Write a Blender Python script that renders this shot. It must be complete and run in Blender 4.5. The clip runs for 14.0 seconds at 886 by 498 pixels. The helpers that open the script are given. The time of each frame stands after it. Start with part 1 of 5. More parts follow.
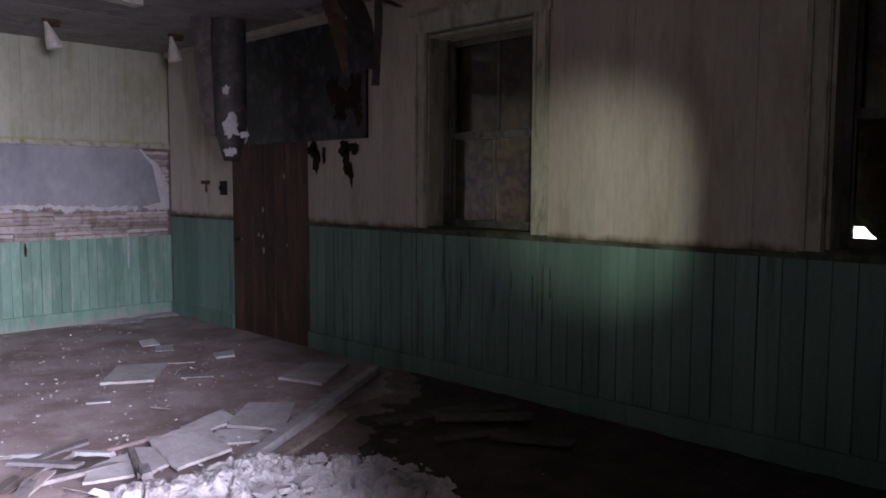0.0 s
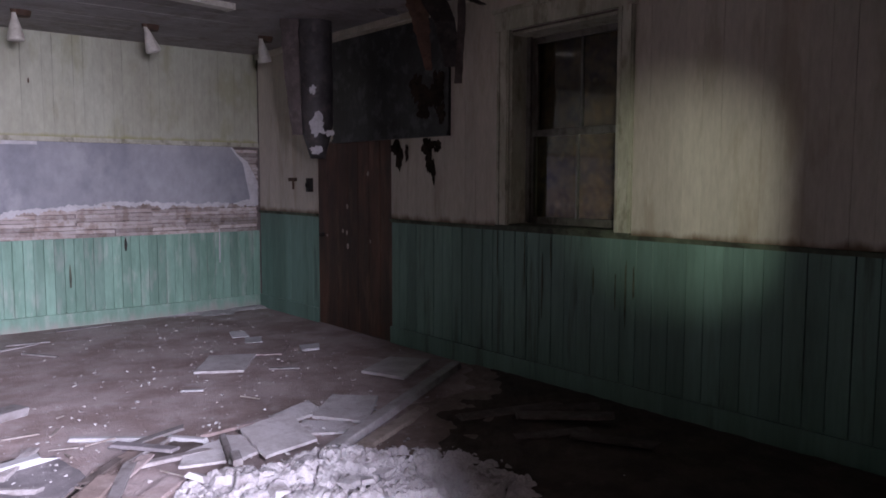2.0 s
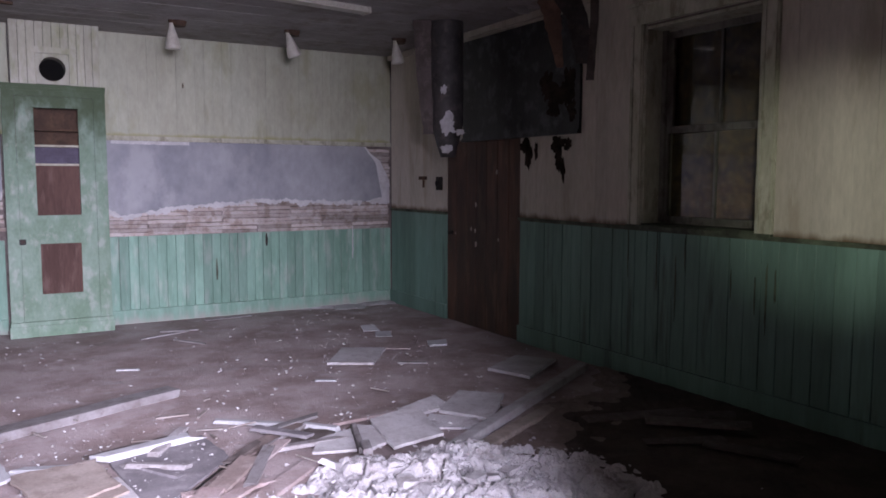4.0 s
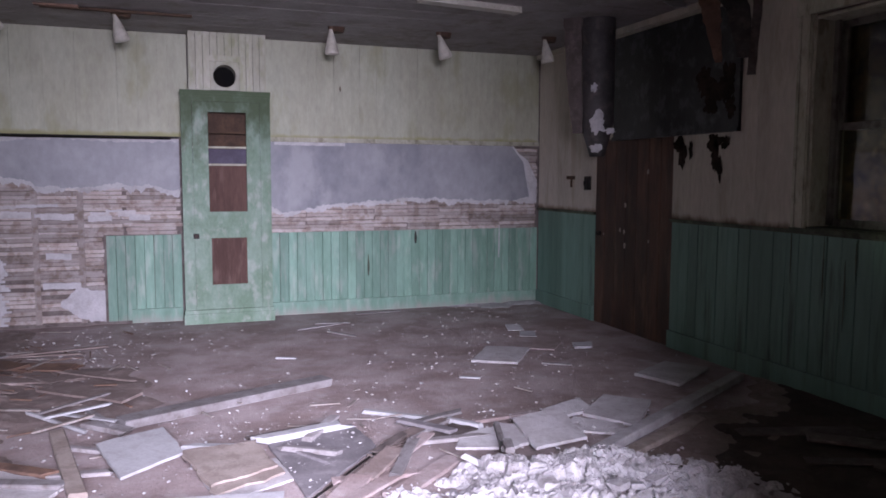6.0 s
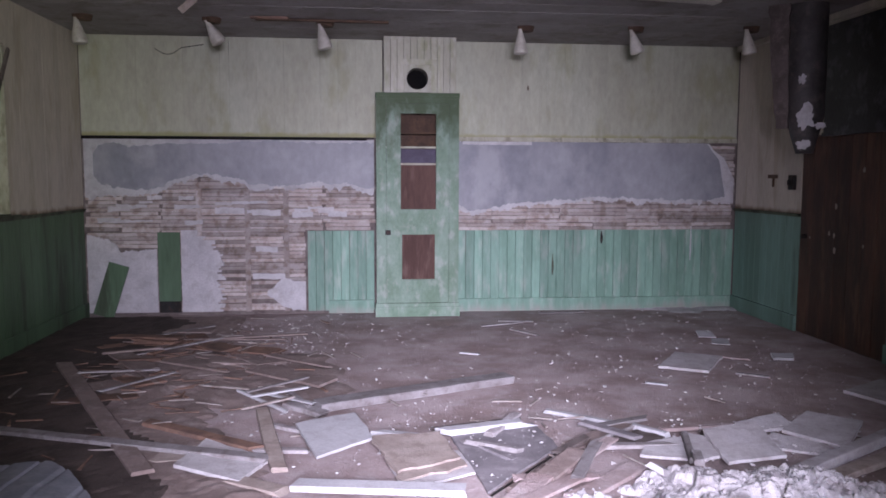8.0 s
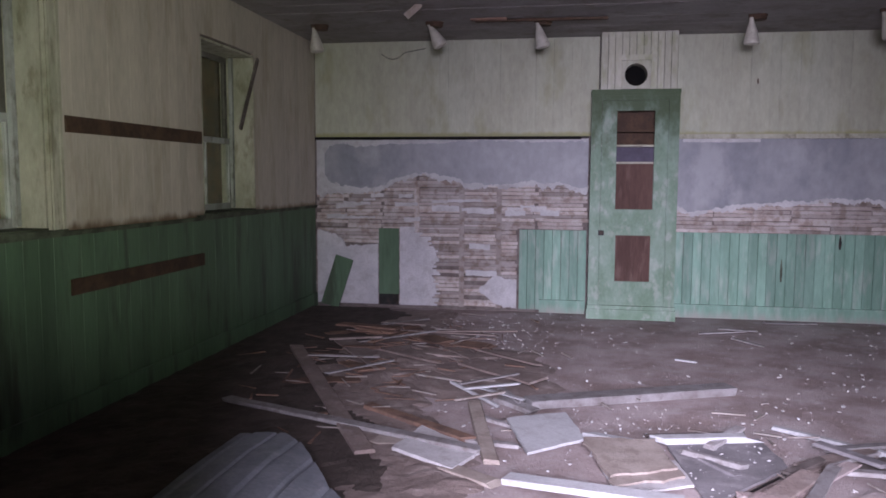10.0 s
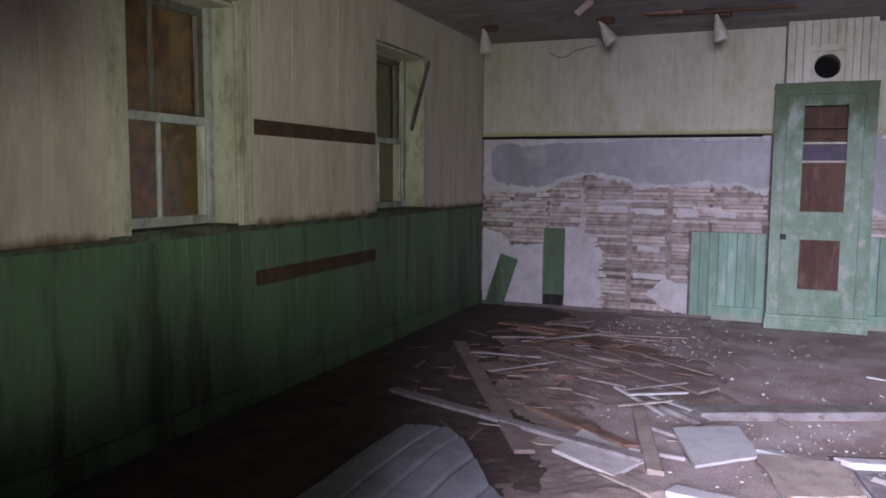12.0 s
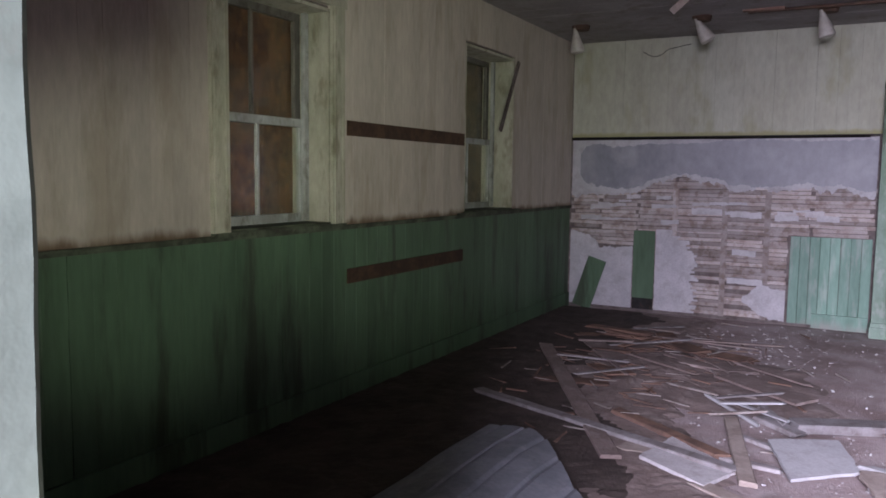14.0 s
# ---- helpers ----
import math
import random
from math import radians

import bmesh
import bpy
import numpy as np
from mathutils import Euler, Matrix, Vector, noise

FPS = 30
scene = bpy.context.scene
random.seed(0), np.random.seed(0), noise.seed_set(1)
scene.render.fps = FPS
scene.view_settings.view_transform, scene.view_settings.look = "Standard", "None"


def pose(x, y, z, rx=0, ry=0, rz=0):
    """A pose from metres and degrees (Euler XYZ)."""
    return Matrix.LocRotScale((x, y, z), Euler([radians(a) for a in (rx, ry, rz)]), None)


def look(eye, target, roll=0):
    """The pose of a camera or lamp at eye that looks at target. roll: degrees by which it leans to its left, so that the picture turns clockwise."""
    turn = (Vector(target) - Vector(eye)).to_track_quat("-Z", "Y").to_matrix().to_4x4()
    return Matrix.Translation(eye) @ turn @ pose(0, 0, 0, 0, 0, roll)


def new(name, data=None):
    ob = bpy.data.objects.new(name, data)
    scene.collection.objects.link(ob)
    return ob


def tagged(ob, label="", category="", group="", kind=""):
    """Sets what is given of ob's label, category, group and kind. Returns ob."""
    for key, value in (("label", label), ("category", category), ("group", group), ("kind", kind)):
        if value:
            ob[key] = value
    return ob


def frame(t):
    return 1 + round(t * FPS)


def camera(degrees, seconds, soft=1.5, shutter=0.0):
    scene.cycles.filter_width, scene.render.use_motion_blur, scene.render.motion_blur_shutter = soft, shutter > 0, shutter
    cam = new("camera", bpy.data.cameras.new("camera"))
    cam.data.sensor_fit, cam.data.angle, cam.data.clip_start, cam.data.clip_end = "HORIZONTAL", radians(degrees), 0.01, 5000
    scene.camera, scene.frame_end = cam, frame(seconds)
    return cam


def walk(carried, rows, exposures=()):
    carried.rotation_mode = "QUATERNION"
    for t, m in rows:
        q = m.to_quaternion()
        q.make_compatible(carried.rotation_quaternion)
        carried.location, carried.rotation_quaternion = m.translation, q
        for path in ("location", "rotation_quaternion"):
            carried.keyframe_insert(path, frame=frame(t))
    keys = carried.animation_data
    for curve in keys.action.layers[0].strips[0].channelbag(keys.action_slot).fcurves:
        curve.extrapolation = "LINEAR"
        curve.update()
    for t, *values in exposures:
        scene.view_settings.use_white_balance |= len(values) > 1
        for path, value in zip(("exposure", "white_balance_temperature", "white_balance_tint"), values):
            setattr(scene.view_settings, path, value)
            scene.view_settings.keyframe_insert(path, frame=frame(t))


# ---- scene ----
cam = camera(59.8, 14.0, soft=1.75)
PATH = [
    (0, (-0.436, -0.794, 1.565), (0.986, 0.601, 1.397), 0.2),
    (0.5, (-0.442, -0.802, 1.563), (0.95, 0.625, 1.394), 0.2),
    (1, (-0.443, -0.806, 1.575), (0.917, 0.65, 1.402), 0.2),
    (1.5, (-0.453, -0.808, 1.562), (0.872, 0.68, 1.392), 0.3),
    (2, (-0.459, -0.807, 1.575), (0.81, 0.729, 1.396), 0.1),
    (4.5, (-0.475, -0.81, 1.569), (0.44, 0.959, 1.388), 0.2),
    (5, (-0.477, -0.808, 1.572), (0.341, 1.008, 1.389), 0.2),
    (5.5, (-0.473, -0.814, 1.578), (0.248, 1.043, 1.392), 0.1),
    (6, (-0.476, -0.821, 1.573), (0.18, 1.059, 1.388), 0.2),
    (6.5, (-0.484, -0.82, 1.566), (0.036, 1.103, 1.382), 0.2),
    (7, (-0.486, -0.817, 1.569), (-0.08, 1.132, 1.382), 0.1),
    (9.5, (-0.523, -0.8, 1.551), (-0.706, 1.183, 1.363), 0.4),
    (10, (-0.543, -0.791, 1.537), (-0.879, 1.172, 1.351), 0.3),
    (10.5, (-0.54, -0.796, 1.538), (-1.025, 1.135, 1.351), 0.3),
    (11, (-0.542, -0.794, 1.54), (-1.11, 1.115, 1.351), 0.4),
    (11.5, (-0.545, -0.796, 1.555), (-1.204, 1.082, 1.36), 0.4),
    (12, (-0.541, -0.79, 1.541), (-1.286, 1.056, 1.35), 0.4),
    (12.5, (-0.545, -0.799, 1.545), (-1.348, 1.023, 1.351), 0.5),
    (13, (-0.545, -0.814, 1.55), (-1.402, 0.981, 1.355), 0.6),
    (13.5, (-0.543, -0.814, 1.547), (-1.442, 0.962, 1.354), 0.7),
    (14, (-0.541, -0.814, 1.543), (-1.488, 0.938, 1.351), 0.7),
]
walk(cam, [(t, look(eye, target, roll)) for t, eye, target, roll in PATH], exposures=[(0, 0.0), (7, 0.0), (9.5, -0.2), (10.5, -0.3), (14, -0.25)])

# ---- light ----
world = bpy.data.worlds.new("world")
scene.world = world
world.use_nodes = True
wn = world.node_tree
sky = wn.nodes.new("ShaderNodeTexSky")
sky.sky_type, sky.sun_disc, sky.sun_elevation, sky.sun_rotation = "NISHITA", False, radians(35), radians(200)
wn.nodes["Background"].inputs["Strength"].default_value = 0.08
wn.links.new(sky.outputs[0], wn.nodes["Background"].inputs["Color"])

# daylight from behind the camera: an area lamp beyond the unseen entrance baffle
day = bpy.data.lights.new("doorway_daylight", "AREA")
day.shape, day.size, day.size_y, day.energy, day.color = "RECTANGLE", 2.5, 2.5, 3750, (0.85, 0.795, 1.03)
new("doorway_daylight", day).matrix_world = look((-0.42, -4.4, 2.60), (-0.30, 0.0, 1.15))


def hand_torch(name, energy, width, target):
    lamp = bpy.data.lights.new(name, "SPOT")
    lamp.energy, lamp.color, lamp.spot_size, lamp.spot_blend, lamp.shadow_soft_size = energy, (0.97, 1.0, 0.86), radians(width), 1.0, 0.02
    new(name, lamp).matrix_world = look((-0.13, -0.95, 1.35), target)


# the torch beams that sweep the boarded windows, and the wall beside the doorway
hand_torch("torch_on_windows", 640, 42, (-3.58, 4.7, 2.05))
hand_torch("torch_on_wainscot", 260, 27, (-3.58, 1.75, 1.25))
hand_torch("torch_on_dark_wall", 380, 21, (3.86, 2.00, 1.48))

# ---- materials ----
def surface(name, c1, c2, dirt=None, scale=3.0, amount=0.45, rough=0.75, bump=0.25, fine=60.0, vary=0.12, streak=0.0, metal=0.0, cover=0.5, spec=0.3, tide=None):
    m = bpy.data.materials.new(name)
    m.use_nodes = True
    n, l = m.node_tree.nodes, m.node_tree.links
    b = n["Principled BSDF"]
    b.inputs["Roughness"].default_value, b.inputs["Metallic"].default_value = rough, metal
    b.inputs["Specular IOR Level"].default_value = spec
    place = n.new("ShaderNodeNewGeometry").outputs["Position"]
    stretch = n.new("ShaderNodeMapping")
    stretch.inputs["Scale"].default_value = (1, 1, 1 - streak)
    l.new(place, stretch.inputs["Vector"])

    def noise_of(size, detail, vector, off=0.0):
        t = n.new("ShaderNodeTexNoise")
        t.inputs["Scale"].default_value, t.inputs["Detail"].default_value, t.inputs["Roughness"].default_value = size, detail, 0.62
        if off:
            o = n.new("ShaderNodeMapping")
            o.inputs["Location"].default_value = (off, off * 2, off * 3)
            l.new(vector, o.inputs["Vector"])
            vector = o.outputs[0]
        l.new(vector, t.inputs["Vector"])
        return t.outputs["Fac"]

    def ramp(fac, a, z):
        r = n.new("ShaderNodeMapRange")
        r.interpolation_type = "SMOOTHSTEP"
        r.inputs["From Min"].default_value, r.inputs["From Max"].default_value = a, z
        l.new(fac, r.inputs["Value"])
        return r.outputs[0]

    def mix(kind, fac, a, z):
        x = n.new("ShaderNodeMix")
        x.data_type, x.blend_type = "RGBA", kind
        for socket, value in ((x.inputs[0], fac), (x.inputs[6], a), (x.inputs[7], z)):
            if isinstance(value, (tuple, float, int)):
                socket.default_value = (*value, 1) if isinstance(value, tuple) else value
            else:
                l.new(value, socket)
        return x.outputs[2]

    big = noise_of(scale, 5, stretch.outputs[0])
    colour = mix("MIX", ramp(big, 0.35, 0.65), c1, c2)
    grain = noise_of(fine, 4, stretch.outputs[0], 3.1)
    shade = n.new("ShaderNodeMapRange")
    shade.inputs["To Min"].default_value, shade.inputs["To Max"].default_value = 0.72, 1.22
    l.new(grain, shade.inputs["Value"])
    colour = mix("MULTIPLY", 1.0, colour, shade.outputs[0])
    if dirt:
        spots = ramp(noise_of(scale * 2.3, 8, stretch.outputs[0], 7.7), cover, cover + 0.16)
        times = n.new("ShaderNodeMath")
        times.operation = "MULTIPLY"
        times.inputs[1].default_value = amount
        l.new(spots, times.inputs[0])
        colour = mix("MIX", times.outputs[0], colour, dirt)
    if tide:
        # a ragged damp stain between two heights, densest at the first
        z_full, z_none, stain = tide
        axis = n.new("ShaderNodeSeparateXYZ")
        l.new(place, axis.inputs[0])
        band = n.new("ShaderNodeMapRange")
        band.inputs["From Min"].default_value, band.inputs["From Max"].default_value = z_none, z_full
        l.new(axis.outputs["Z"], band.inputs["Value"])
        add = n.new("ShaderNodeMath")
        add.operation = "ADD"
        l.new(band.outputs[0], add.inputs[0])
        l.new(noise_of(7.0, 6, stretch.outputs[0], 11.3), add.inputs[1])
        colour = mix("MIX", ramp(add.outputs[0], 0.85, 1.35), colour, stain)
    if vary:
        r = n.new("ShaderNodeMapRange")
        r.inputs["To Min"].default_value, r.inputs["To Max"].default_value = 1 - vary, 1 + vary
        l.new(n.new("ShaderNodeObjectInfo").outputs["Random"], r.inputs["Value"])
        colour = mix("MULTIPLY", 1.0, colour, r.outputs[0])
    l.new(colour, b.inputs["Base Color"])
    if bump:
        u = n.new("ShaderNodeBump")
        u.inputs["Strength"].default_value, u.inputs["Distance"].default_value = bump, 0.01
        l.new(grain, u.inputs["Height"])
        l.new(u.outputs[0], b.inputs["Normal"])
    return m


M_CREAM = surface("cream_board_paint", (0.409, 0.424, 0.335), (0.35, 0.353, 0.272), (0.246, 0.249, 0.134), 1.2, 0.5, 0.6, 0.12, 22, 0.03, 0.6, tide=(2.0, 2.09, (0.28, 0.28, 0.14)))
M_BOX = surface("cream_box_paint", (0.464, 0.456, 0.4), (0.368, 0.368, 0.288), (0.208, 0.24, 0.112), 3, 0.5, 0.6, 0.2, 30, 0.05, 0.6)
M_SIDE = surface("stained_cream_paint", (0.50, 0.46, 0.39), (0.435, 0.395, 0.335), (0.24, 0.185, 0.115), 1.5, 0.4, 0.55, 0.2, 30, 0.05, 0.75, tide=(1.17, 1.31, (0.14, 0.095, 0.06)))
# the mint wainscot paint with the right wall's dimness put into its colour
M_MINT_DIM = surface("mint_board_paint_dimmed", (0.150, 0.250, 0.208), (0.108, 0.182, 0.148), (0.03, 0.03, 0.02), 2.6, 0.6, 0.5, 0.25, 35, 0.14, 0.88, cover=0.55)
M_SOOT = surface("soot", (0.008, 0.008, 0.008), (0.014, 0.012, 0.011), None, 6, 0.4, 0.95, 0.3, 40, 0.0, spec=0.05)
# darker sash paint, for the upper sashes and the right-hand windows
M_SASH_DARK = surface("dark_sash_paint", (0.17, 0.165, 0.145), (0.11, 0.105, 0.09), (0.045, 0.04, 0.03), 6, 0.6, 0.65, 0.3, 40, 0.1, 0.5)
M_PANEL = surface("dusty_grey_panel", (0.209, 0.194, 0.205), (0.151, 0.14, 0.148), (0.288, 0.27, 0.277), 4, 0.6, 0.85, 0.4, 50, 0.05)
M_MINT = surface("mint_board_paint", (0.192, 0.322, 0.255), (0.140, 0.248, 0.19), (0.33, 0.375, 0.335), 5.0, 0.5, 0.55, 0.3, 40, 0.18, 0.8, tide=(-0.10, 0.22, (0.26, 0.27, 0.24)))
M_GREEN = surface("dark_green_board_paint", (0.0902, 0.156, 0.092), (0.0626, 0.11, 0.0626), (0.0276, 0.0294, 0.0184), 2.0, 0.7, 0.5, 0.25, 35, 0.12, 0.85)
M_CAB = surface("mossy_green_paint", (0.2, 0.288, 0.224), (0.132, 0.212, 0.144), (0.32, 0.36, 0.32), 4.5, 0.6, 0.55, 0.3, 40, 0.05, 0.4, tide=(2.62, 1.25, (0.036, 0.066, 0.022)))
M_BOARD = surface("blue_grey_chalkboard", (0.2, 0.206, 0.232), (0.296, 0.302, 0.324), (0.384, 0.388, 0.404), 0.8, 0.5, 0.6, 0.1, 14, 0.03, 0.3)
M_PLASTER = surface("lime_plaster", (0.504, 0.496, 0.512), (0.416, 0.408, 0.424), (0.288, 0.264, 0.256), 4, 0.4, 0.9, 0.4, 50, 0.08)
M_LATH = surface("weathered_lath", (0.335, 0.285, 0.262), (0.40, 0.365, 0.35), (0.175, 0.122, 0.095), 5, 0.6, 0.85, 0.4, 60, 0.34, cover=0.47)
M_BACK = surface("dusty_wall_core", (0.128, 0.104, 0.096), (0.176, 0.152, 0.144), (0.056, 0.044, 0.04), 5, 0.6, 0.9, 0.4, 40, 0.0)
M_FLOOR = surface("dirty_floor", (0.412, 0.348, 0.345), (0.262, 0.2, 0.19), (0.46, 0.412, 0.412), 1.9, 0.55, 0.85, 0.9, 60, 0.0, cover=0.53)
M_CEIL = surface("grey_ceiling_paint", (0.271, 0.255, 0.251), (0.209, 0.194, 0.19), (0.131, 0.105, 0.0871), 2.2, 0.55, 0.7, 0.2, 30, 0.0)
M_BROWN = surface("brown_door_wood", (0.10, 0.046, 0.030), (0.045, 0.025, 0.019), (0.14, 0.08, 0.05), 4, 0.5, 0.6, 0.4, 50, 0.25, 0.8)
M_STRIP = surface("bare_brown_wood", (0.085, 0.050, 0.032), (0.05, 0.030, 0.021), (0.03, 0.022, 0.016), 6, 0.5, 0.8, 0.4, 50, 0.1)
M_WOOD = surface("old_grey_wood", (0.281, 0.266, 0.27), (0.2, 0.181, 0.181), (0.0962, 0.074, 0.0629), 6, 0.5, 0.85, 0.5, 70, 0.25)
M_TAN = surface("tan_fibreboard", (0.37, 0.318, 0.285), (0.281, 0.233, 0.207), (0.178, 0.141, 0.122), 5, 0.5, 0.85, 0.4, 60, 0.15)
M_ORANGE = surface("rotten_brown_wood", (0.20, 0.122, 0.09), (0.12, 0.078, 0.062), (0.07, 0.045, 0.036), 5, 0.5, 0.9, 0.5, 60, 0.3)
M_TILE = surface("white_fibre_tile", (0.444, 0.444, 0.459), (0.385, 0.385, 0.4), (0.244, 0.222, 0.215), 4, 0.35, 0.8, 0.2, 60, 0.1)
M_TRIM = surface("weathered_trim_paint", (0.43, 0.42, 0.34), (0.33, 0.33, 0.25), (0.14, 0.13, 0.08), 5, 0.6, 0.6, 0.3, 40, 0.1, 0.6)
M_SASH = surface("pale_sash_paint", (0.36, 0.38, 0.37), (0.26, 0.27, 0.25), (0.10, 0.095, 0.07), 6, 0.6, 0.6, 0.3, 40, 0.1, 0.5)
M_PLY = surface("plywood_boarding", (0.121, 0.0562, 0.0218), (0.0546, 0.0257, 0.0117), (0.187, 0.0975, 0.0351), 11, 0.7, 0.7, 0.3, 40, 0.1)
M_BLACK = surface("scorched_black_board", (0.030, 0.031, 0.033), (0.016, 0.016, 0.017), (0.10, 0.105, 0.11), 3, 0.5, 0.45, 0.3, 30, 0.0)
M_DUCT = surface("sooty_sheet_metal", (0.075, 0.07, 0.07), (0.045, 0.042, 0.042), (0.14, 0.12, 0.11), 5, 0.5, 0.6, 0.3, 40, 0.05, 0.0, 0.3)
M_RED = surface("reddish_panel_wood", (0.118, 0.072, 0.061), (0.082, 0.050, 0.043), (0.18, 0.125, 0.112), 5, 0.5, 0.85, 0.2, 50, 0.05, 0.8, spec=0.08)
M_PURPLE = surface("purple_lining_paper", (0.072, 0.060, 0.098), (0.05, 0.041, 0.068), None, 5, 0.4, 0.6, 0.2, 50, 0.0)
M_CHAR = surface("charred_brown", (0.022, 0.017, 0.014), (0.040, 0.030, 0.024), (0.012, 0.010, 0.009), 7, 0.6, 0.95, 0.4, 40, 0.1, spec=0.05)
M_DARK = surface("dark_iron", (0.03, 0.03, 0.03), (0.02, 0.018, 0.016), (0.07, 0.04, 0.03), 9, 0.5, 0.6, 0.2, 60, 0.0, 0.0, 0.5)
M_BULB = surface("dusty_white_glass", (0.48, 0.465, 0.413), (0.405, 0.383, 0.33), (0.225, 0.188, 0.135), 14, 0.5, 0.35, 0.0, 30, 0.05, 0.0, 0.0, 0.55, 0.5)
M_SHEET = surface("blue_grey_sheet", (0.245, 0.255, 0.29), (0.18, 0.19, 0.215), (0.30, 0.30, 0.32), 4, 0.5, 0.6, 0.3, 40, 0.05)
M_JAMB = surface("chipped_white_paint", (0.17, 0.21, 0.172), (0.14, 0.178, 0.145), (0.10, 0.075, 0.06), 5, 0.5, 0.7, 0.08, 30, 0.0, cover=0.60)
M_RUBBLE = surface("plaster_rubble", (0.56, 0.545, 0.56), (0.43, 0.41, 0.42), (0.22, 0.19, 0.185), 2.6, 0.7, 0.95, 0.9, 75, 0.0, cover=0.53)
M_MOULD = surface("black_mould_trim", (0.045, 0.05, 0.035), (0.10, 0.12, 0.08), (0.025, 0.02, 0.015), 5, 0.6, 0.7, 0.3, 40, 0.0)
M_DIRT = surface("brown_wood_dust", (0.235, 0.186, 0.170), (0.18, 0.139, 0.126), (0.30, 0.258, 0.245), 4, 0.6, 0.95, 0.7, 40, 0.0)
M_DARKWOOD = surface("dark_grey_wood", (0.12, 0.10, 0.095), (0.075, 0.060, 0.055), (0.19, 0.16, 0.15), 6, 0.5, 0.85, 0.5, 60, 0.25)
M_DUSTY = surface("dusty_fibre_tile", (0.497, 0.485, 0.497), (0.407, 0.385, 0.39), (0.273, 0.249, 0.241), 5, 0.45, 0.9, 0.4, 60, 0.1)
# damp dirt, its colour darkened further to carry shade on the floor
M_DIM_DIRT = surface("dimming_damp_dirt", (0.0788, 0.0615, 0.054), (0.0488, 0.0375, 0.033), (0.112, 0.0915, 0.0825), 4, 0.5, 0.95, 0.8, 40, 0.0, cover=0.54)
M_PLYDARK = surface("blackened_boarding", (0.095, 0.060, 0.027), (0.030, 0.020, 0.012), (0.17, 0.115, 0.055), 9, 0.55, 0.8, 0.3, 40, 0.0)
M_EARTH = surface("bare_earth", (0.06, 0.05, 0.04), (0.09, 0.075, 0.06), (0.05, 0.07, 0.03), 2, 0.5, 0.95, 0.5, 30, 0.0)

M_GLASS = bpy.data.materials.new("dusty_window_glass")
M_GLASS.use_nodes = True
_g = M_GLASS.node_tree.nodes["Principled BSDF"]
_g.inputs["Base Color"].default_value = (0.80, 0.82, 0.78, 1)
_g.inputs["Transmission Weight"].default_value, _g.inputs["Roughness"].default_value, _g.inputs["IOR"].default_value = 1.0, 0.03, 1.45


# ---- building helpers ----
def box(bm, x0, x1, y0, y1, z0, z1, m=None):
    v = [bm.verts.new((x, y, z)) for z in (z0, z1) for x, y in ((x0, y0), (x1, y0), (x1, y1), (x0, y1))]
    if m is not None:
        for w in v:
            w.co = m @ w.co
    for q in ((3, 2, 1, 0), (4, 5, 6, 7), (0, 1, 5, 4), (1, 2, 6, 5), (2, 3, 7, 6), (3, 0, 4, 7)):
        bm.faces.new([v[i] for i in q])
    return v


def mesh_of(name, bm, material, smooth=False):
    bmesh.ops.recalc_face_normals(bm, faces=bm.faces)
    me = bpy.data.meshes.new(name)
    bm.to_mesh(me)
    bm.free()
    me.materials.append(material)
    if smooth:
        for p in me.polygons:
            p.use_smooth = True
    return me


def part(name, bm, material, parent=None, label="", smooth=False, at=None):
    ob = new(name, mesh_of(name, bm, material, smooth))
    ob.parent = parent
    if at is not None:
        ob.matrix_basis = at
    return tagged(ob, label)


def boxes(name, material, parent, rows, label=""):
    bm = bmesh.new()
    for r in rows:
        box(bm, *r)
    return part(name, bm, material, parent, label)


def thing(name, m, label, category, group="", kind=""):
    ob = new(name)
    ob.empty_display_size = 0.1
    ob.matrix_basis = m
    return tagged(ob, label, category, group, kind)


def piece(name, me, parent, m):
    ob = new(name, me)
    ob.parent = parent
    ob.matrix_basis = m
    return ob


def flake(bm, w, h, m, seed, n=30, th=0.004):
    top = []
    for i in range(n):
        a = 2 * math.pi * i / n
        r = 1 + 0.55 * noise.noise(Vector((math.cos(a) * 1.6, math.sin(a) * 1.6, seed))) + 0.45 * noise.noise(Vector((math.cos(a) * 5, math.sin(a) * 5, seed + 3)))
        top.append((w / 2 * r * math.cos(a), h / 2 * r * math.sin(a)))
    a, b = ([bm.verts.new(m @ Vector((x, y, z))) for x, y in top] for z in (th, 0))
    bm.faces.new(a)
    bm.faces.new(b[::-1])
    for i in range(n):
        j = (i + 1) % n
        bm.faces.new((b[i], b[j], a[j], a[i]))


BOARDS = {}


def board_mesh(w, h, th, g, material):
    """A matchboard: chamfered on its two long front edges; front at -y, foot at z = 0."""
    key = (round(w, 3), round(h, 3), th, material.name)
    if key not in BOARDS:
        bm = bmesh.new()
        a = w / 2 - (0.0002 if material in (M_CREAM, M_SIDE) else 0.0012)
        prof = [(-a, 0), (-a, -th + g), (-a + g, -th), (a - g, -th), (a, -th + g), (a, 0)]
        lo, hi = ([bm.verts.new((x, y, z)) for x, y in prof] for z in (0, h))
        for i in range(6):
            j = (i + 1) % 6
            bm.faces.new((lo[i], lo[j], hi[j], hi[i]))
        bm.faces.new(lo[::-1])
        bm.faces.new(hi)
        BOARDS[key] = mesh_of("matchboard", bm, material)
    return BOARDS[key]


rng = random.Random(4)


